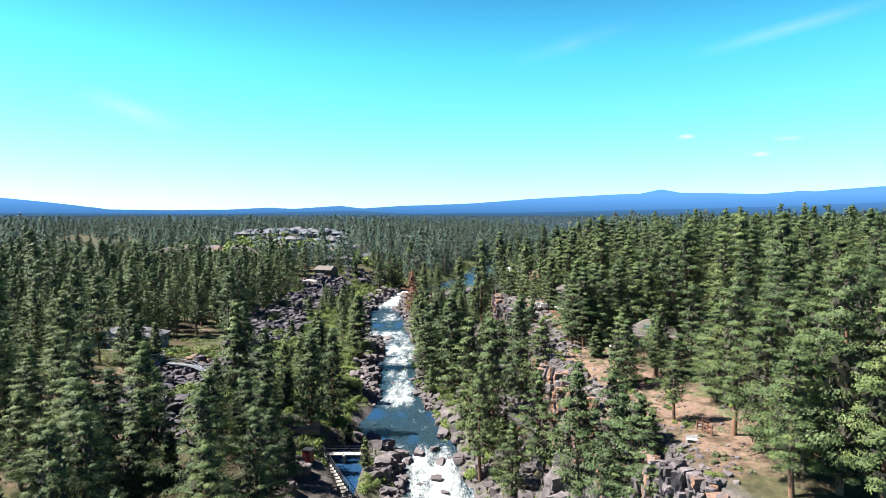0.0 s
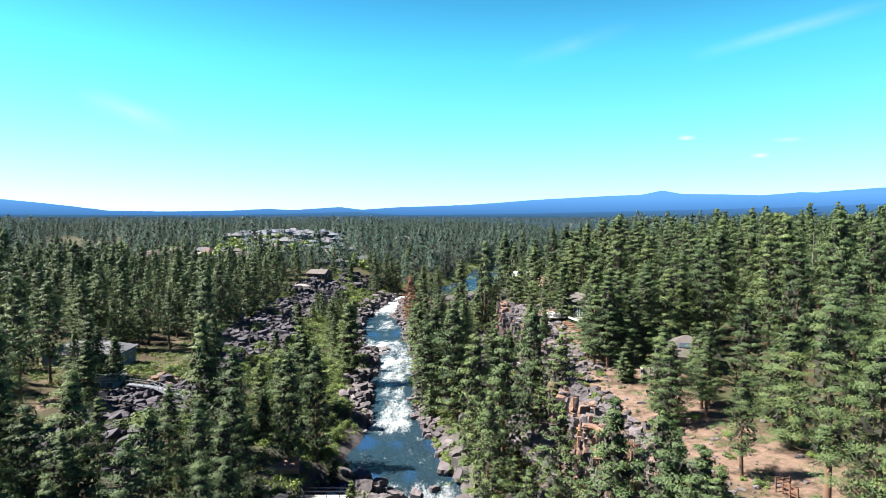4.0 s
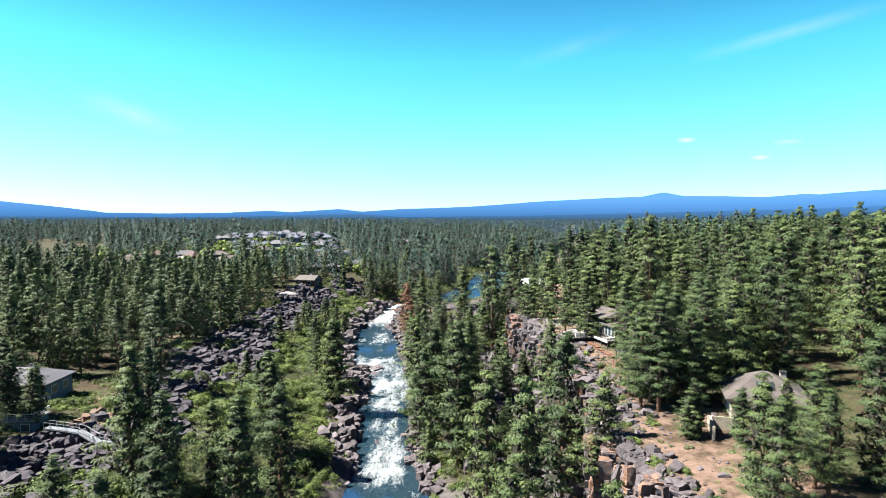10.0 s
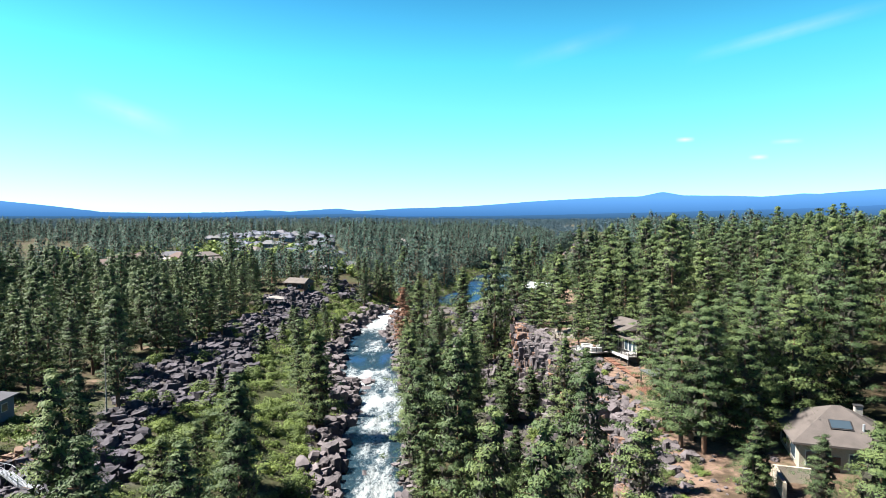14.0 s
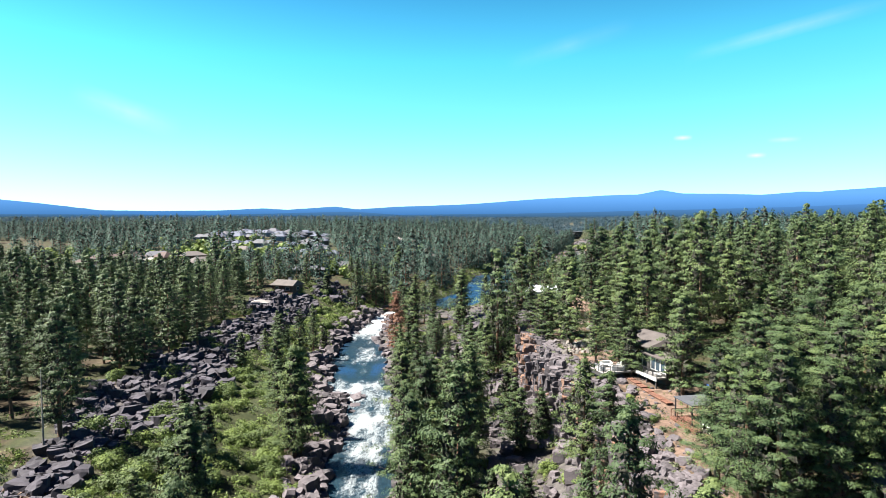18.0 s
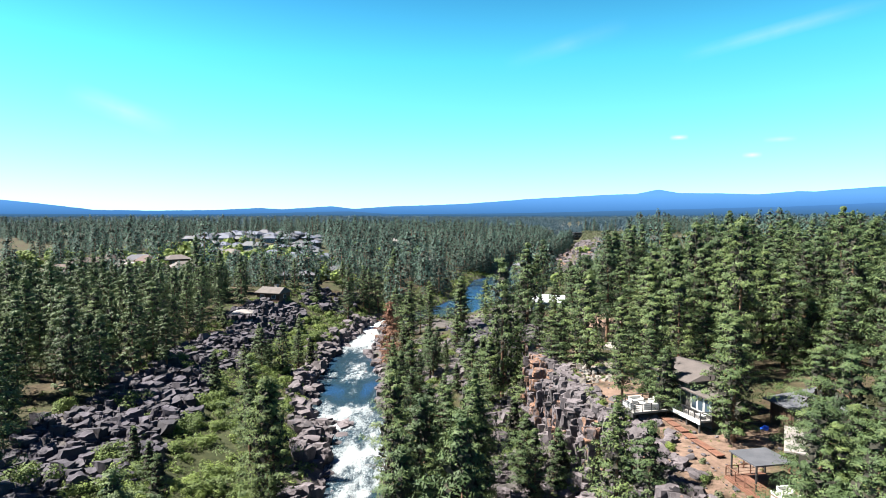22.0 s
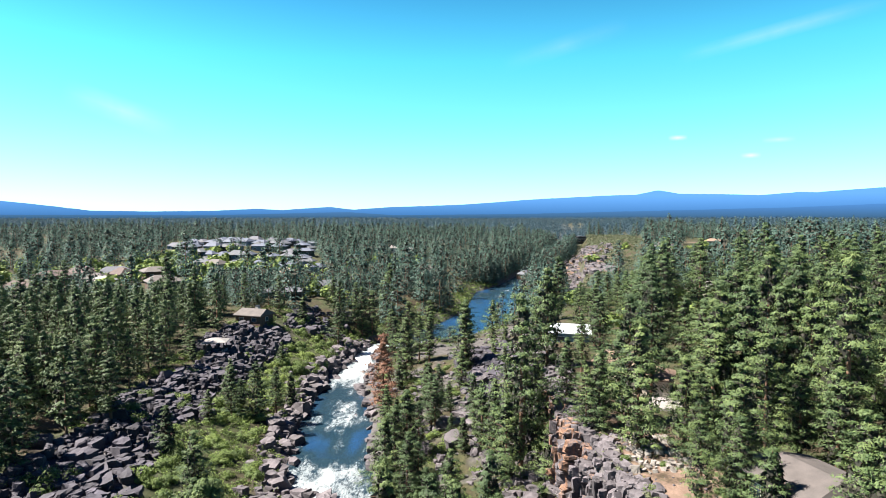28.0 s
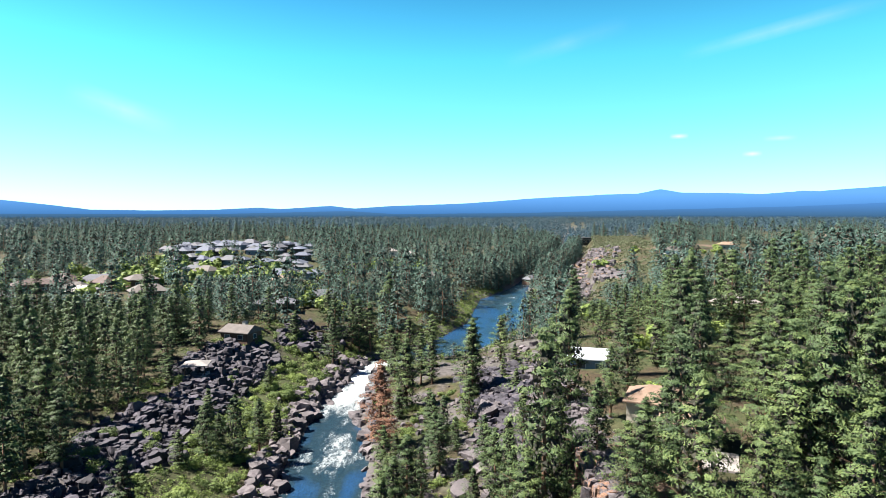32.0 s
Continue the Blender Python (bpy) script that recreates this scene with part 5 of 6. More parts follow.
STEEL = surface("dark_painted_steel", (0.02, 0.02, 0.022), (0.05, 0.05, 0.055), 1.0, 0.45, 0.3)
ALU = surface("pale_metal", (0.33, 0.3498, 0.3828), (0.462, 0.4818, 0.5148), 1.0, 0.4, 0.6)
CONCRETE = surface("concrete", (0.2112, 0.198, 0.1848), (0.33, 0.3168, 0.297), 1.0, 0.9)
GLASS, _t, _b = nodes_of("window_glass")
_b.inputs["Base Color"].default_value = (0.03, 0.045, 0.06, 1)
_b.inputs["Roughness"].default_value = 0.05
BLUE, _t, _b = nodes_of("blue_tarp")
_b.inputs["Base Color"].default_value = (0.02, 0.12, 0.75, 1)
RED, _t, _b = nodes_of("red_paint")
_b.inputs["Base Color"].default_value = (0.12, 0.012, 0.018, 1)


def roof_bm(w, d, z, rise, ridge, over=0.6, thick=0.2, along="x"):
    """A hip roof (ridge shorter than the house) or a gable (ridge as long as the house)."""
    bm = bmesh.new()
    a, b = w / 2 + over, d / 2 + over
    low = [bm.verts.new((sx_ * a, sy_ * b, z)) for sx_, sy_ in ((-1, -1), (1, -1), (1, 1), (-1, 1))]
    top = [bm.verts.new((v.co.x, v.co.y, z + thick)) for v in low]
    r_ = ridge / 2
    p, q = bm.verts.new((-r_, 0, z + thick + rise)), bm.verts.new((r_, 0, z + thick + rise))
    bm.faces.new(low[::-1])
    for i in range(4):
        j = (i + 1) % 4
        bm.faces.new((low[i], low[j], top[j], top[i]))
    bm.faces.new((top[0], top[1], q, p))
    bm.faces.new((top[2], top[3], p, q))
    bm.faces.new((top[1], top[2], q))
    bm.faces.new((top[3], top[0], p))
    return bm


def window(root, x, y, z, w, h, face):
    """A framed pane on the wall; face is the side that it looks to: 's', 'n', 'w' or 'e'."""
    ns = face in "sn"
    out = {"s": (0, -1), "n": (0, 1), "w": (-1, 0), "e": (1, 0)}[face]
    frame_ = boxes((x + out[0] * 0.03, y + out[1] * 0.03, z, w if ns else 0.1, 0.1 if ns else w, h))
    fr = part("window", frame_, WALL_WHITE, root)
    part("pane", boxes((x + out[0] * 0.07, y + out[1] * 0.07, z, w - 0.18 if ns else 0.06, 0.06 if ns else w - 0.18, h - 0.18)), GLASS, fr)


def house(x, y, turn, w, d, h, rise, ridge, wall, roof, label, z=None, windows=(), chimney=None, name="house", group="", over=0.6, door=None):
    root = new(name)
    z0 = float(land(x, y)) if z is None else z
    put(root, pose(x, y, z0, 0, 0, turn))
    part("wall", boxes((0, 0, h / 2 - 0.9, w, d, h + 1.8)), wall, root)
    part("roof", roof_bm(w, d, h, rise, ridge, over), roof, root)
    for (wx, wy, wz, ww, wh, face) in windows:
        window(root, wx, wy, wz, ww, wh, face)
    if chimney:
        cx, cy, cs, ch = chimney
        ch_ = part("chimney", boxes((cx, cy, h + ch / 2, cs, cs, ch)), CONCRETE, root)
        part("chimney_cap", boxes((cx, cy, h + ch + 0.06, cs + 0.15, cs + 0.15, 0.12)), STEEL, ch_)
    if door:
        dx, dy, face = door
        part("door", boxes((dx, dy, 1.03, 1.0 if face in "sn" else 0.12, 0.12 if face in "sn" else 1.0, 2.05)), WALL_BROWN, root)
    return tagged(root, label, "house", group)


def railing(root, pts, z, high=1.0, gap=1.6, mat=STEEL, wires=3):
    """Posts, a top rail and wires along a line of points."""
    for (x0, y0), (x1, y1) in zip(pts, pts[1:]):
        L = math.hypot(x1 - x0, y1 - y0)
        a = math.atan2(y1 - y0, x1 - x0)
        n = max(1, round(L / gap))
        for i in range(n + 1):
            part("post", boxes((x0 + (x1 - x0) * i / n, y0 + (y1 - y0) * i / n, z + high / 2, 0.08, 0.08, high)), mat, root)
        part("rail", boxes(((x0 + x1) / 2, (y0 + y1) / 2, z + high + 0.03, L, 0.1, 0.07, a)), mat, root)
        for k in range(wires):
            part("wire", boxes(((x0 + x1) / 2, (y0 + y1) / 2, z + high * (k + 0.8) / (wires + 0.6), L, 0.03, 0.03, a)), mat, root)


# the grey-roofed house on the west bank
hl = house(-80, 154.0, 3, 16, 9, 3.0, 2.1, 8, WALL_BLUE, ROOF_GREY, "blue-grey house with a grey hipped roof and river deck", z=11.2,
           windows=[(3, -4.5, 1.6, 2.4, 1.5, "s"), (-1, -4.5, 1.6, 2.0, 1.5, "s"), (6.3, -4.5, 1.5, 1.6, 2.0, "s"), (8.0, -1.5, 1.6, 2.0, 1.5, "e"), (8.0, 2, 1.6, 1.6, 1.4, "e")], chimney=(2.5, 1.0, 0.6, 2.6), door=(-4, -4.55, "s"))
part("deck", boxes((2, -6.2, -0.05, 14, 3.2, 0.2)), DECKING, hl)
railing(hl, [(-5, -7.7), (9, -7.7), (9, -4.6)], 0.05, 1.0, 1.8, WALL_WHITE, 2)
for k in range(5):
    part("deck_post", boxes((-4.4 + k * 3.2, -7.4, -1.4, 0.18, 0.18, 2.6)), WALL_BROWN, hl)
sh = house(-67.5, 138.5, 5, 5.0, 4.2, 2.3, 0.0, 4.8, WALL_BLUE, DECKING, "small blue-grey river cabin with a railed roof terrace", z=9.9, name="cabin", over=0.3,
           windows=[(-1.2, -2.1, 1.3, 1.4, 1.2, "s"), (1.2, -2.1, 1.3, 1.4, 1.2, "s")])
railing(sh, [(-2.6, 2.2), (-2.6, -2.3), (2.6, -2.3), (2.6, 2.2)], 2.5, 0.95, 1.3, WALL_WHITE, 2)


def stair(name, pts, width, label):
    """A metal stair in flights, with stringers, treads and two handrails."""
    root = tagged(new(name), label, "stairs")
    put(root, pose(*pts[0]))
    o = Vector(pts[0])
    for p0, p1 in zip(pts, pts[1:]):
        a, b = Vector(p0) - o, Vector(p1) - o
        d = b - a
        flat = Vector((d.x, d.y, 0)).normalized()
        side = Vector((-flat.y, flat.x, 0)) * width / 2
        turn = math.atan2(d.y, d.x)
        n = max(2, round(d.length / 0.32))
        for s in (-1, 1):
            for lift, nm, th in ((0.0, "stringer", 0.22), (0.95, "handrail", 0.07)):
                bm = bmesh.new()
                q = d.to_track_quat("X", "Z").to_matrix().to_4x4()
                bmesh.ops.create_cube(bm, size=1, matrix=Matrix.Translation((a + b) / 2 + side * s + Vector((0, 0, lift))) @ q @ Matrix.Diagonal((d.length, 0.06, th, 1)))
                part(nm, bm, ALU, root)
            for i in range(0, n + 1, 4):
                c = a + d * (i / n) + side * s
                part("baluster", boxes((c.x, c.y, c.z + 0.48, 0.05, 0.05, 0.95)), ALU, root)
        for i in range(n):
            c = a + d * ((i + 0.5) / n)
            part("tread", boxes((c.x, c.y, c.z + 0.05, 0.26, width, 0.05, turn)), ALU, root)
    return root


stair("metal_stair", [(-61.5, 134.6, 11.9), (-57.4, 133.8, 11.7), (-55.3, 133.4, 11.5), (-52.0, 131.4, 10.9), (-49.8, 130.9, 10.8), (-47.7, 130.1, 10.3), (-45.7, 129.4, 9.3)], 1.1, "pale metal stair zigzagging down over the lava rocks")

# the brown-roofed house on the cliff top
hr = house(41.3, 120.5, -18, 8.6, 8.6, 3.2, 2.7, 0.8, WALL_CREAM, ROOF_BROWN, "cream house with a weathered brown hipped roof on the cliff top", z=18.2, over=0.8,
           windows=[(-4.3, -2, 1.7, 2.0, 1.6, "w"), (-4.3, 2, 1.7, 2.0, 1.6, "w"), (-2.9, -4.3, 1.7, 1.8, 1.6, "s"), (0.9, -4.3, 1.7, 1.8, 1.6, "s")], chimney=(2.6, 2.2, 0.7, 2.4), door=(-1.2, -4.35, "s"))
sk = bmesh.new()
bmesh.ops.create_cube(sk, size=1, matrix=Matrix.Translation((-0.3, -2.6, 4.8)) @ Matrix.Rotation(math.atan2(2.7, 5.1), 4, "X") @ Matrix.Diagonal((2.0, 1.3, 0.12, 1)))
skl = part("skylight", sk, STEEL, hr)
sk = bmesh.new()
bmesh.ops.create_cube(sk, size=1, matrix=Matrix.Translation((-0.3, -2.62, 4.85)) @ Matrix.Rotation(math.atan2(2.7, 5.1), 4, "X") @ Matrix.Diagonal((1.8, 1.1, 0.1, 1)))
part("pane", sk, GLASS, skl)
pipe = bmesh.new()
bmesh.ops.create_cone(pipe, cap_ends=True, segments=10, radius1=0.12, radius2=0.12, depth=1.2, matrix=Matrix.Translation((1.6, -3.0, 4.6)))
part("vent_pipe", pipe, ALU, hr)
terrace = tagged(new("garden_wall"), "white stucco garden wall enclosing a pale terrace", "wall")
put(terrace, pose(32.5, 111.5, 18.3, 0, 0, -18))
part("wall", boxes((-1.6, 1.2, 0.8, 0.3, 4.4, 2.1)), WALL_CREAM, terrace)
part("wall", boxes((0.0, 3.3, 0.8, 3.0, 0.3, 2.1)), WALL_CREAM, terrace)
part("paving", boxes((0.5, 0, 0.05, 4.0, 6.8, 0.25)), ROOF_PALE, terrace, "pale paved terrace")
part("pillar", boxes((-1.6, 3.6, 0.8, 0.5, 0.5, 1.8)), WALL_CREAM, terrace)

# the dark modern house with its long deck
hm = new("house")
put(hm, pose(34.5, 168.5, 19.3, 0, 0, -75))
tagged(hm, "dark modern house with brown roof and long railed deck", "house")
part("wall", boxes((-2.3, 1.6, 1.6, 7.4, 7.6, 5.0)), WALL_DARK, hm)
part("roof", roof_bm(7.4, 7.6, 4.2, 1.25, 7.4, 0.9), ROOF_BROWN, hm, at=Matrix.Translation((-2.3, 1.6, 0)))
part("upper_fascia", boxes((1.9, 0.5, 3.95, 6.6, 0.3, 0.35)), ROOF_BROWN, hm)
part("wing", boxes((2.8, 0.2, 1.2, 5.0, 4.4, 4.0)), WALL_DARK, hm, "glazed wing under a low brown roof")
wr = bmesh.new()
bmesh.ops.create_cube(wr, size=1, matrix=Matrix.Translation((2.8, -0.2, 3.45)) @ Matrix.Rotation(radians(7), 4, "X") @ Matrix.Diagonal((6.0, 5.2, 0.2, 1)))
part("wing_roof", wr, ROOF_BROWN, hm)
part("window_band", boxes((2.8, -2.03, 1.9, 4.9, 0.08, 2.2)), WALL_WHITE, hm, "white window frames of the wing")
for k in range(4):
    window(hm, 0.95 + k * 1.22, -2.08, 1.9, 1.05, 1.9, "s")
for k in range(3):
    window(hm, -5.0 + k * 1.9, -2.2, 2.0, 1.6, 2.6, "s")
window(hm, -6.0, 1.0, 2.0, 2.2, 2.4, "w")
part("deck", boxes((1.4, -2.95, 0.35, 8.2, 1.7, 0.22)), DECKING, hm)
part("fascia", boxes((1.4, -3.82, 0.25, 8.2, 0.1, 0.5)), WALL_WHITE, hm, "white painted deck edge")
railing(hm, [(-2.6, -3.7), (5.4, -3.7), (5.4, -2.3)], 0.46, 1.0, 1.2)
for k in range(4):
    part("deck_post", boxes((-2.2 + k * 2.4, -3.5, -0.9, 0.2, 0.2, 2.4)), WALL_DARK, hm)
part("deck", boxes((-2.4, -6.6, 0.1, 4.4, 5.6, 0.25)), DECKING, hm, "lower deck of pale boards")
part("fascia", boxes((-2.4, -9.45, -0.15, 4.4, 0.1, 0.6)), WALL_DARK, hm)
railing(hm, [(-0.3, -4.2), (-0.3, -9.3), (-4.5, -9.3), (-4.5, -3.9)], 0.22, 1.0, 1.4)
for ex in (-4.2, -0.5):
    for ey in (-9.1, -4.4):
        part("deck_post", boxes((ex, ey, -1.2, 0.2, 0.2, 2.6)), WALL_DARK, hm)
part("chimney", boxes((-6.7, -0.6, 2.4, 1.0, 1.2, 6.0)), PALE, hm, "pale stone chimney")
part("post", boxes((-2.3, -2.9, 2.2, 0.3, 0.3, 3.8)), WALL_CREAM, hm)
part("bench", boxes((-1.2, -2.6, 0.8, 1.8, 0.6, 0.7), bev=0.05), ROOF_BROWN, hm)
hm_pose = hm.matrix_basis.copy()


def sofa(m, w=2.0):
    s = tagged(new("outdoor_sofa"), "white outdoor sofa on the deck", "sofa", "deck furniture")
    put(s, m)
    part("seat", boxes((0, 0, 0.22, w, 0.85, 0.44), bev=0.05), WALL_WHITE, s)
    part("backrest", boxes((0, 0.38, 0.6, w, 0.2, 0.5), bev=0.05), WALL_WHITE, s)
    for e in (-1, 1):
        part("armrest", boxes((e * (w / 2 - 0.1), 0, 0.5, 0.2, 0.85, 0.3), bev=0.04), WALL_WHITE, s)
    return s


def low_table(m, mat=WALL_WHITE):
    s = tagged(new("table"), "low outdoor table on the deck", "table", "deck furniture")
    put(s, m)
    part("tabletop", boxes((0, 0, 0.42, 1.2, 0.7, 0.06), bev=0.02), mat, s)
    for ex in (-1, 1):
        for ey in (-1, 1):
            part("leg", boxes((ex * 0.52, ey * 0.28, 0.2, 0.06, 0.06, 0.4)), STEEL, s)


for lx, ly, a in ((-2.4, -4.7, 0), (-4.0, -6.6, 90), (-1.0, -6.4, 250), (-2.5, -8.6, 180)):
    sofa(hm_pose @ pose(lx, ly, 0.23, 0, 0, a))
low_table(hm_pose @ pose(-2.5, -6.6, 0.23))
low_table(hm_pose @ pose(4.4, -2.9, 0.46))
for k in range(7):
    pl = tagged(new("boardwalk"), "red-brown timber boardwalk step below the deck", "boardwalk", "boardwalk steps")
    p = hm_pose @ Vector((0.4 + k * 1.7, -4.9 - 0.12 * k, 0))
    put(pl, pose(p.x, p.y, float(land(p.x, p.y)) + 0.12 + 0.02 * k, 0, 0, -79))
    part("board", boxes((0, -0.3, 0, 1.68, 0.5, 0.14), bev=0.02), REDWOOD, pl)
    part("board", boxes((0, 0.25, 0, 1.68, 0.5, 0.14), bev=0.02), REDWOOD, pl)

# brown garage
ga = new("garage")
put(ga, pose(46.3, 161.9, 18.8, 0, 0, -78))
tagged(ga, "brown board-clad garage with a dark sloping roof", "garage")
part("wall", boxes((0, 0, 1.0, 7.4, 6.6, 3.8)), WALL_BROWN, ga)
for k in range(18):
    part("batten", boxes((-3.6 + k * 0.424, -3.33, 1.1, 0.06, 0.06, 3.4)), WALL_BROWN, ga)
rb = bmesh.new()
bmesh.ops.create_cube(rb, size=1, matrix=Matrix.Translation((0, 0, 3.35)) @ Matrix.Rotation(radians(6), 4, "X") @ Matrix.Diagonal((8.6, 8.0, 0.22, 1)))
part("roof", rb, ROOF_DARK, ga)
part("door", boxes((0.9, -3.34, 1.0, 1.1, 0.1, 2.1)), WALL_DARK, ga)
tp = tagged(new("tarp"), "crumpled bright blue tarp beside the garage", "tarp")
put(tp, pose(40.6, 163.0, float(land(40.6, 163.0)), 0, 0, 20))
tb = bmesh.new()
bmesh.ops.create_icosphere(tb, subdivisions=2, radius=0.5, matrix=Matrix.Diagonal((1.3, 0.8, 0.7, 1)))
for v in tb.verts:
    v.co *= 1 + 0.3 * math.sin(v.co.x * 17 + v.co.y * 11 + v.co.z * 23)
part("sheet", tb, BLUE, tp)

# pale flat-roofed carport
cp = tagged(new("carport"), "open carport with a pale flat roof", "carport")
put(cp, pose(42.5, 150.0, 18.3, 0, 0, -30))
part("roof", boxes((0, 0, 2.75, 12.0, 8.5, 0.28), bev=0.04), ROOF_PALE, cp)
for ex in (-1, 0, 1):
    for ey in (-1, 1):
        part("post", boxes((ex * 4.8, ey * 2.9, 1.1, 0.18, 0.18, 3.2)), WALL_BROWN, cp)
part("back_wall", boxes((0, 3.0, 1.1, 10.2, 0.15, 3.0)), WALL_BROWN, cp)

# terrace with pergola
pv = tagged(new("pavilion"), "dark-roofed pavilion on a red-brown railed deck", "pavilion")
put(pv, pose(33.5, 147.6, 17.4, 0, 0, -80))
part("deck", boxes((0.5, 0, 0.0, 10.5, 4.6, 0.25)), REDWOOD, pv)
part("skirt", boxes((0.5, -2.3, -0.5, 10.5, 0.12, 1.0)), REDWOOD, pv)
part("roof", boxes((-2.6, 0.3, 2.75, 4.2, 4.4, 0.16)), ROOF_DARK, pv)
for ex in (-4.5, -0.7):
    for ey in (-1.7, 2.3):
        part("post", boxes((ex, ey, 1.4, 0.14, 0.14, 2.6)), STEEL, pv)
railing(pv, [(-4.7, 2.2), (-4.7, -2.2), (5.7, -2.2)], 0.12, 1.0, 1.5, REDWOOD, 2)
pv_pose = pv.matrix_basis.copy()
for lx, ly, a in ((1.6, -0.9, 180), (2.6, 1.2, 0), (0.6, 0.6, 90)):
    sofa(pv_pose @ pose(lx, ly, 0.125, 0, 0, a), 1.5)
low_table(pv_pose @ pose(1.8, 0.2, 0.125))
low_table(pv_pose @ pose(-2.4, 0.3, 0.125), REDWOOD)
for (x0, y0, a, L) in ((33.5, 154.0, 5, 5), (37.0, 153.4, -70, 4)):
    fn = tagged(new("fence"), "low weathered timber fence on the cliff top", "fence", "yard fences")
    put(fn, pose(x0, y0, float(land(x0, y0)), 0, 0, a))
    for k in range(4):
        part("post", boxes((k * L / 3, 0, 0.5, 0.12, 0.12, 1.2)), REDWOOD, fn)
    for zz in (0.45, 0.95):
        part("rail", boxes((L / 2, 0, zz, L, 0.06, 0.12)), REDWOOD, fn)

# tan-roofed house, white roof, and houses across the valley
ht = house(35.0, 229.0, -25, 9, 8, 3.0, 1.9, 2.5, WALL_CREAM, ROOF_TAN, "cream house with tan hipped roofs among pines", z=18.6, windows=[(-4.5, 0, 1.6, 1.8, 1.4, "w"), (0, -4, 1.6, 2.0, 1.4, "s"), (3, -4, 1.6, 1.4, 1.4, "s")])
part("wing", boxes((5.5, -9.5, 1.0, 8, 7, 3.8)), WALL_CREAM, ht)
part("wing_roof", roof_bm(8, 7, 2.9, 1.5, 3, 0.6), ROOF_TAN, ht, at=Matrix.Translation((5.5, -9.5, 0)))
dw = tagged(new("driveway"), "pale concrete drive beside the tan-roofed house", "driveway", kind="structure")
put(dw, pose(36.5, 210.5, float(land(36.5, 210.5)) + 0.15, 0, 0, -25))
part("slab", boxes((0, 0, 0, 5.0, 6.5, 0.4)), ROOF_PALE, dw)
house(33.0, 265.0, -15, 9.5, 8, 3.0, 1.6, 9.5, WALL_BLUE, ROOF_WHITE, "house with a white metal roof above the river bend", z=17.2, windows=[(-4.75, 0, 1.5, 1.8, 1.4, "w"), (-2, -4, 1.6, 2.0, 1.4, "s"), (2, -4, 1.6, 2.0, 1.4, "s")])
house(94, 323, 20, 11, 9, 3.0, 2.6, 6, WALL_CREAM, ROOF_PALE, "pale-roofed house on the wooded rise", windows=[(-2, -4.5, 1.6, 2, 1.4, "s"), (2, -4.5, 1.6, 2, 1.4, "s")])
gz = tagged(new("gazebo"), "open gazebo with a pale hipped roof beside lava rocks", "gazebo")
put(gz, pose(-62.4, 284.0, float(land(-62.4, 284.0)) + 0.6, 0, 0, 10))
part("roof", roof_bm(5.5, 5.0, 2.6, 0.9, 1.5, 0.5), ROOF_PALE, gz)
for ex in (-2.4, 2.4):
    for ey in (-2.2, 2.2):
        part("post", boxes((ex, ey, 1.2, 0.2, 0.2, 2.8)), WALL_BROWN, gz)
part("floor_slab", boxes((0, 0, -0.4, 5.6, 5.0, 1.2)), CONCRETE, gz)
W2 = lambda w, d: [(-w / 4, -d / 2, 1.6, 1.8, 1.4, "s"), (w / 4, -d / 2, 1.6, 1.8, 1.4, "s"), (w / 2, 0, 1.6, 1.6, 1.4, "e")]
house(-60.2, 313, -20, 9.5, 7.0, 2.8, 1.8, 9.5, WALL_BROWN, ROOF_BROWN, "brown house with a low gabled roof above the lava bank", windows=W2(9.5, 7.0), chimney=(1, 0.5, 1.1, 2.8))
house(-62, 358, 8, 15, 9, 3.2, 1.8, 8, WALL_DARK, ROOF_GREY, "long dark house with a grey roof above the bank", windows=W2(15, 9), chimney=(-3, 1, 0.8, 2.6))
house(-48, 381, 12, 12, 10, 3.2, 2.6, 5, WALL_BLUE, ROOF_DARK, "blue-grey house with a dark hipped roof", windows=W2(12, 10))
hn = np.random.default_rng(51)
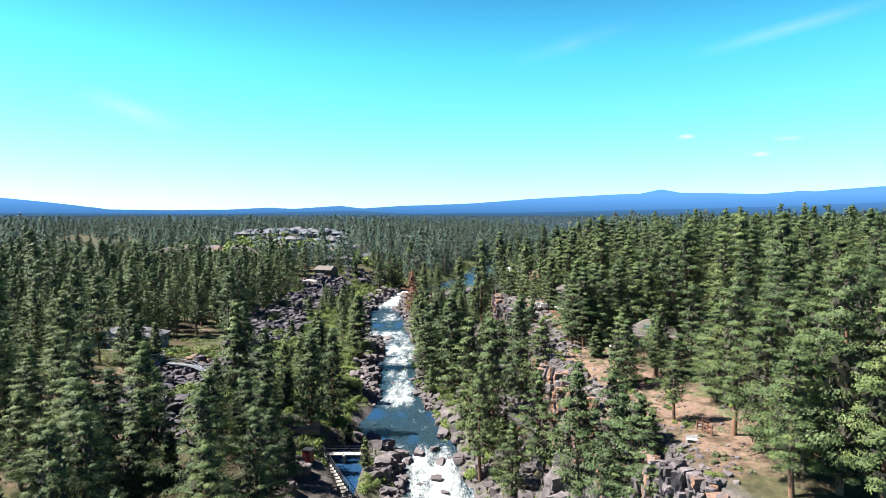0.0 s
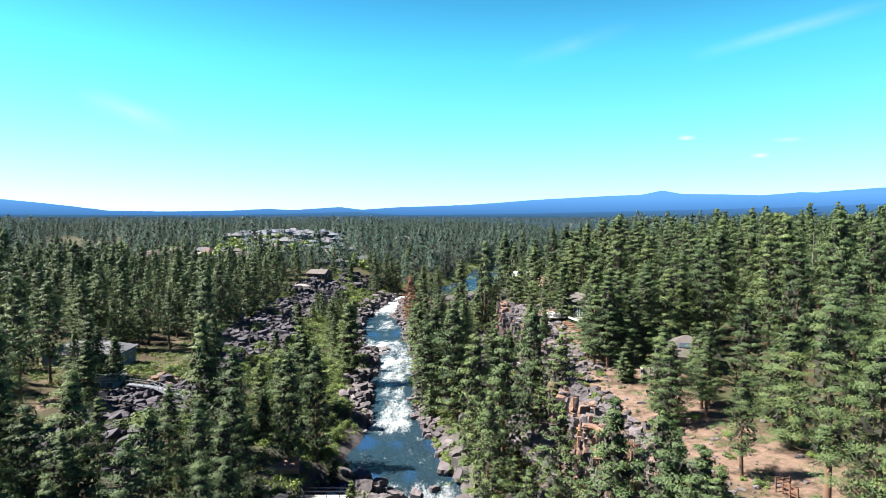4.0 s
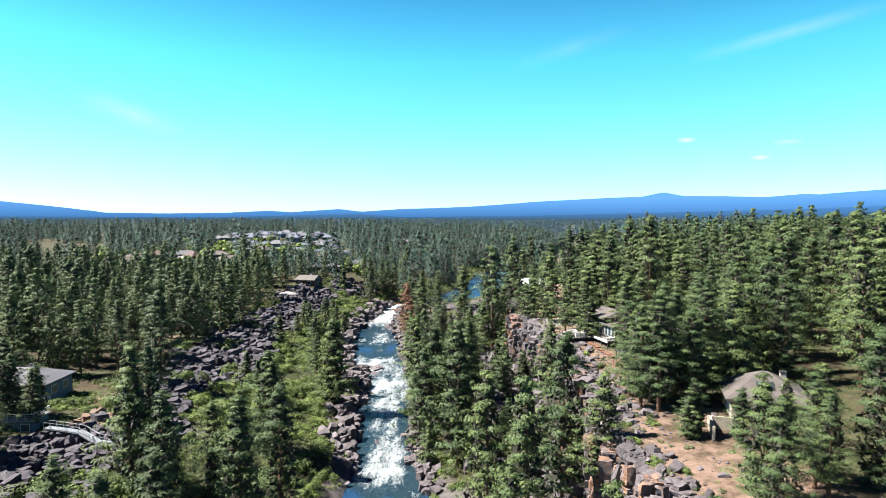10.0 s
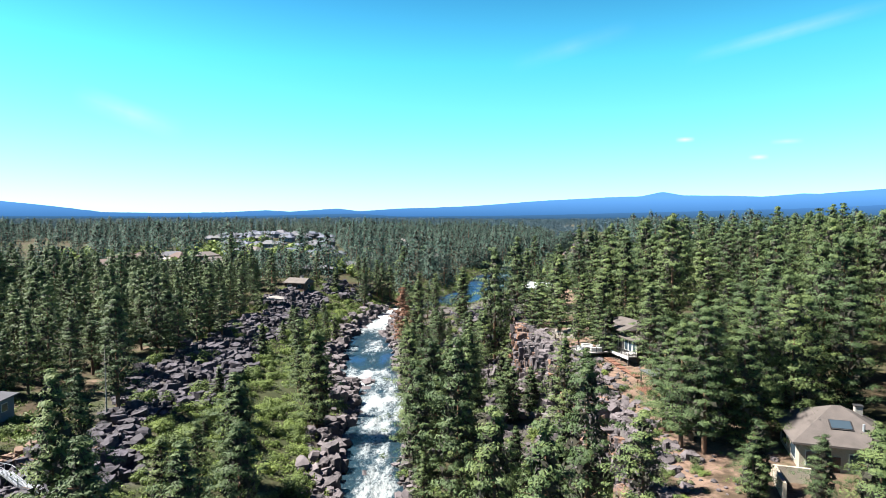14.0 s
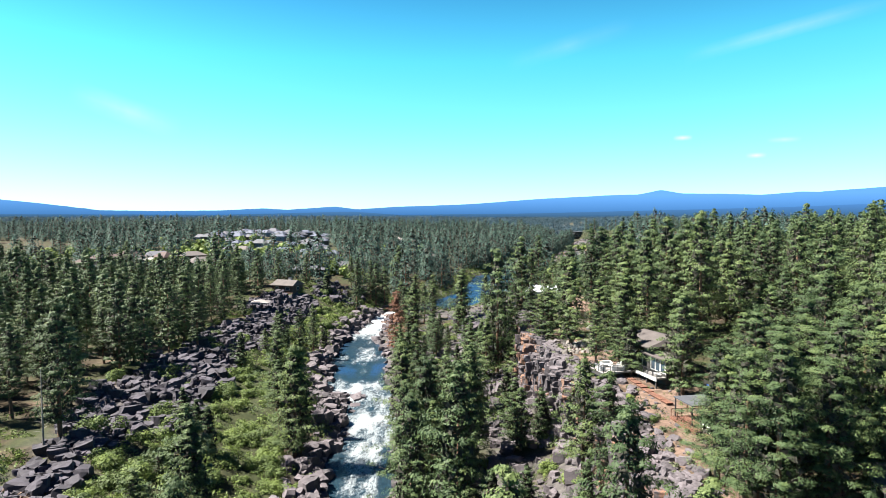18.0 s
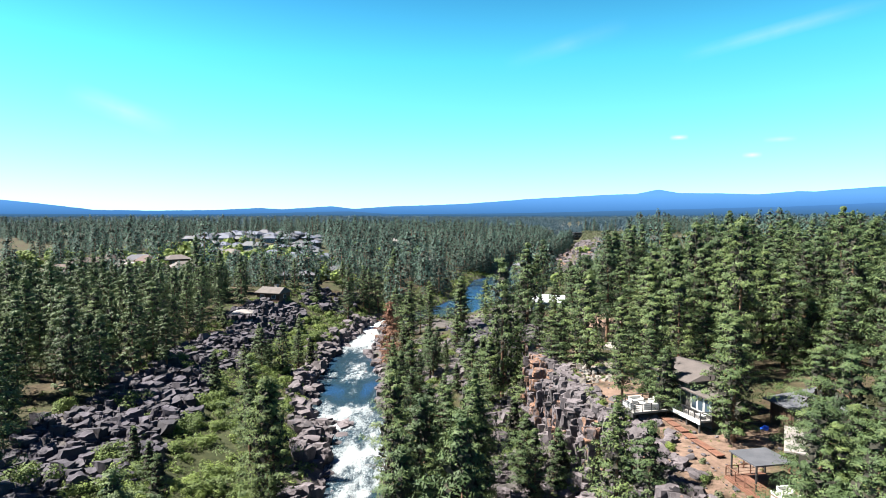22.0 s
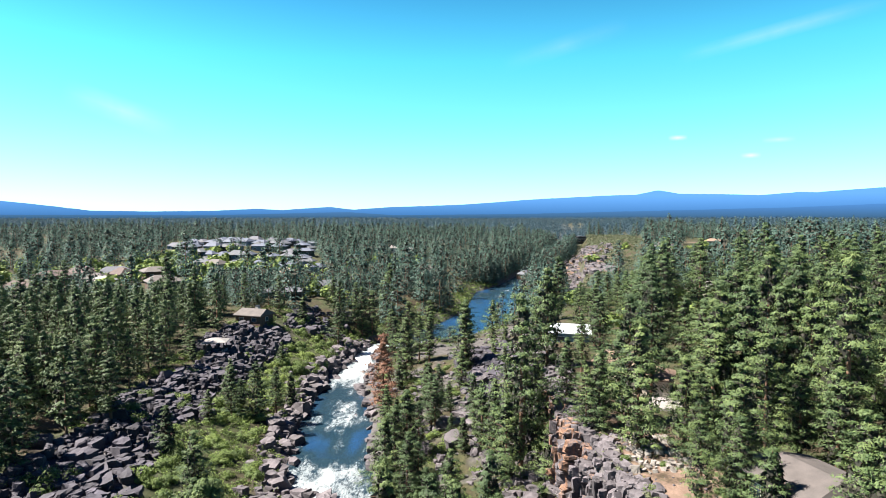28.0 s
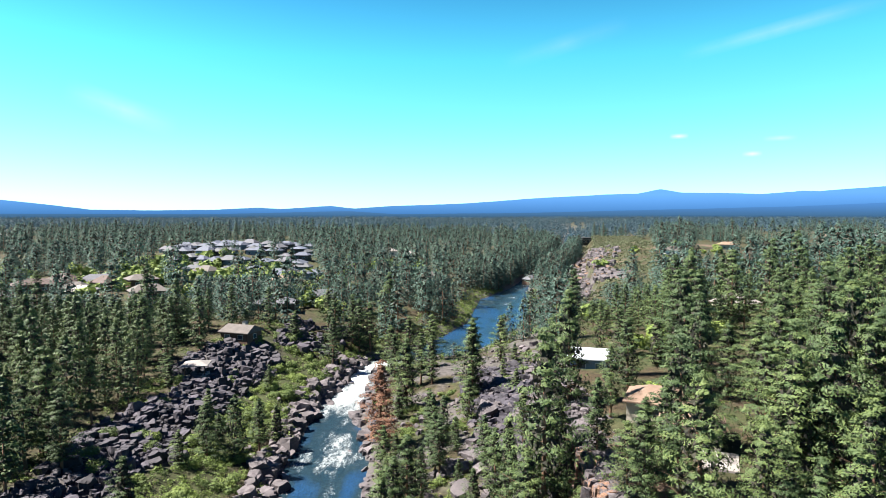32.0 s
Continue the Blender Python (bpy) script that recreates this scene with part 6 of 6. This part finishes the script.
for (x, y, w, d, roof, wall, lab) in (
        (-176, 395, 15, 11, ROOF_RED, WALL_BROWN, "brown house with reddish tile roof"), (-168, 404, 14, 10, ROOF_RED, WALL_BROWN, "brown house with reddish tile roof"),
        (-156, 410, 16, 10, ROOF_GREY, WALL_DARK, "house with a grey shingle roof"), (-167, 360, 11, 10, ROOF_RED, WALL_DARK, "dark house with reddish roof"),
        (-149, 403, 9, 8, ROOF_RED, WALL_BROWN, "house with reddish shingle roof"), (-138, 413, 12, 11, ROOF_BROWN, WALL_BROWN, "brown house with pointed gables"), (-119, 379, 13, 11, ROOF_BROWN, WALL_BROWN, "brown house with steep gables"),
        (-146, 380, 9, 9, ROOF_PALE, WALL_BROWN, "house with a pale shingle roof"), (-75, 426, 12, 9, ROOF_TAN, WALL_CREAM, "house with orange-tan roof in the trees"), (-118, 440, 11, 9, ROOF_BROWN, WALL_CREAM, "brown-roofed house before the estate"),
        (-152, 385, 9, 8, ROOF_BROWN, WALL_BROWN, "brown-roofed house in the pines"), (-40, 602, 16, 11, ROOF_PALE, WALL_WHITE, "white house with a pale roof"),
        (-22, 596, 14, 11, ROOF_PALE, WALL_WHITE, "white house at the forest edge"), (-58, 590, 14, 11, ROOF_DARK, WALL_WHITE, "white house with a dark roof"),
        (14, 730, 20, 12, ROOF_BROWN, WALL_CREAM, "long pale house far in the forest"), (-6, 470, 12, 9, ROOF_BROWN, WALL_CREAM, "brown-roofed house near the river pool"),
        (153, 523, 14, 10, ROOF_BROWN, WALL_WHITE, "white house on the open rise"), (205, 560, 12, 9, ROOF_TAN, WALL_CREAM, "tan house on the open rise"),
        (400, 694, 18, 12, ROOF_DARK, WALL_DARK, "dark modern house on the plateau"), (360, 690, 12, 10, ROOF_TAN, WALL_CREAM, "tan house on the plateau"),
        (120, 880, 14, 10, ROOF_BROWN, WALL_CREAM, "house far up the valley"), (-520, 870, 24, 14, ROOF_RED, WALL_CREAM, "large house on the far flat"),
        (-560, 900, 16, 12, ROOF_PALE, WALL_CREAM, "pale house on the far flat"), (62, 535, 10, 8, ROOF_GREY, WALL_BROWN, "small cabin by the far river bend")):
    house(x, y, hn.uniform(-40, 40), w, d, 3.4, hn.uniform(1.8, 3.2), w * hn.uniform(0.35, 0.6), wall, roof, lab, windows=W2(w, d))
fb = tagged(new("house"), "flat-roofed dark modern house on the hill crest", "house")
put(fb, pose(187, 905, max(float(land(187, 905)), 13.5), 0, 0, 8))
part("wall", boxes((0, 0, 2.0, 34, 12, 7)), WALL_DARK, fb)
part("roof", boxes((0, 0, 5.7, 37, 15, 0.5)), ROOF_DARK, fb)
part("upper_wall", boxes((4, 0, 7.0, 16, 9, 2.6)), WALL_DARK, fb)
part("upper_roof", boxes((4, 0, 8.5, 19, 12, 0.4)), ROOF_DARK, fb)
for k in range(6):
    window(fb, -13 + k * 5.2, -6.0, 3.2, 3.6, 2.6, "s")
n_h = 0
while n_h < 66:
    gx_, gy_ = n_h % 11, n_h // 11
    y = 455 + gy_ * 31 + hn.normal() * 4
    x = (-0.43 + 0.0205 * gx_ + (0.008 if gy_ % 2 else 0)) * (y - 126) + hn.normal() * 2.5 + (0 if gy_ else 9)
    house(x, y, hn.choice([0, 90]) + hn.normal() * 6 - 12, 9.0, 8.0, hn.uniform(2.2, 3.6), hn.uniform(1.6, 2.6), 4.5, (WALL_BLUE, WALL_BLUE, WALL_DARK, WALL_DARK)[int(hn.integers(0, 4))],
          (ROOF_SLATE, ROOF_SLATE, ROOF_DARK, ROOF_GREY)[int(hn.integers(0, 4))], "suburban house with a blue-grey shingle roof", windows=[(-2.2, -4.0, 1.6, 1.5, 1.3, "s"), (2.2, -4.0, 1.6, 1.5, 1.3, "s")], group="houses of the far estate")
    n_h += 1

# ---- the intake on the west bank ----
br = tagged(new("footbridge"), "concrete footbridge with dark steel railings over an intake", "footbridge")
put(br, pose(-22.0, 109.0, 0.9, 0, 0, 0))
part("deck", boxes((4.0, 0, 0.5, 8.4, 1.4, 0.2)), CONCRETE, br)
for side in (-0.65, 0.65):
    railing(br, [(0, side), (8.0, side)], 0.6, 1.05, 2.0, STEEL, 2)
for k in (0, 4.0, 8.0):
    part("pier", boxes((k, -0.3, -0.7, 0.35, 1.6, 2.4)), CONCRETE, br)
ch = tagged(new("intake_channel"), "concrete intake channel with a long steel guard rack", "channel")
put(ch, pose(-22.0, 107.2, 0.6, 0, 0, -66))
part("channel_wall", boxes((9, 0.5, 0.3, 19, 0.35, 2.6)), CONCRETE, ch)
part("channel_wall", boxes((9, -1.9, 0.3, 19, 0.35, 2.6)), CONCRETE, ch)
for k in range(15):
    part("post", boxes((0.3 + k * 1.3, 0.5, 2.2, 0.09, 0.09, 1.4)), STEEL, ch)
    part("crossbar", boxes((0.3 + k * 1.3, -0.7, 1.65, 0.16, 2.6, 0.12)), STEEL, ch)
for yy in (0.5, -1.9):
    part("rail", boxes((9.2, yy, 2.9 if yy > 0 else 1.75, 18.6, 0.09, 0.09)), STEEL, ch)
part("rail", boxes((9.2, 0.5, 2.3, 18.6, 0.06, 0.06)), STEEL, ch)
rbx = tagged(new("control_box"), "dark red metal control box on the bank", "cabinet")
put(rbx, pose(-22.6, 100.0, float(land(-22.6, 100.0)), 0, 0, -20))
part("body", boxes((0, 0, 0.9, 1.5, 1.3, 2.0), bev=0.04), RED, rbx)
part("lid", boxes((0, 0, 1.96, 1.7, 1.5, 0.12)), STEEL, rbx)
part("door", boxes((0.2, -0.67, 0.9, 0.9, 0.05, 1.6)), RED, rbx)
pad = tagged(new("pad"), "reddish gravel landing above the intake", "landing", kind="structure")
put(pad, pose(-26.0, 113.0, float(land(-26, 113)) + 0.1, 0, 0, 10))
part("slab", boxes((0, 0, -0.3, 5.5, 4.5, 1.0)), surface("red_gravel", (0.198, 0.1122, 0.0792), (0.297, 0.1914, 0.1452), 2, 0.95), pad)
bn = tagged(new("bench"), "white garden bench on the sandy cliff top", "bench")
put(bn, pose(29.5, 70.8, float(land(29.5, 70.8)), 0, 0, -12) @ Matrix.Diagonal((0.72, 0.85, 0.8, 1)))
part("seat", boxes((0, 0, 0.45, 1.8, 0.5, 0.06)), WALL_WHITE, bn)
part("backrest", boxes((0, 0.26, 0.75, 1.8, 0.06, 0.45)), WALL_WHITE, bn)
for ex in (-0.8, 0.8):
    part("leg", boxes((ex, 0, 0.2, 0.08, 0.45, 0.5)), WALL_WHITE, bn)
for (x0, y0, a, L) in ((31.6, 74.5, 20, 1.8), (32.6, 72.6, 110, 1.6)):
    fn = tagged(new("fence"), "red-brown timber fence panel by the bench", "fence", "yard fences")
    put(fn, pose(x0, y0, float(land(x0, y0)), 0, 0, a))
    for k in range(3):
        part("post", boxes((k * L / 2, 0, 0.6, 0.12, 0.12, 1.4)), REDWOOD, fn)
    for zz in (0.4, 0.8, 1.15):
        part("rail", boxes((L / 2, 0, zz, L, 0.06, 0.1)), REDWOOD, fn)
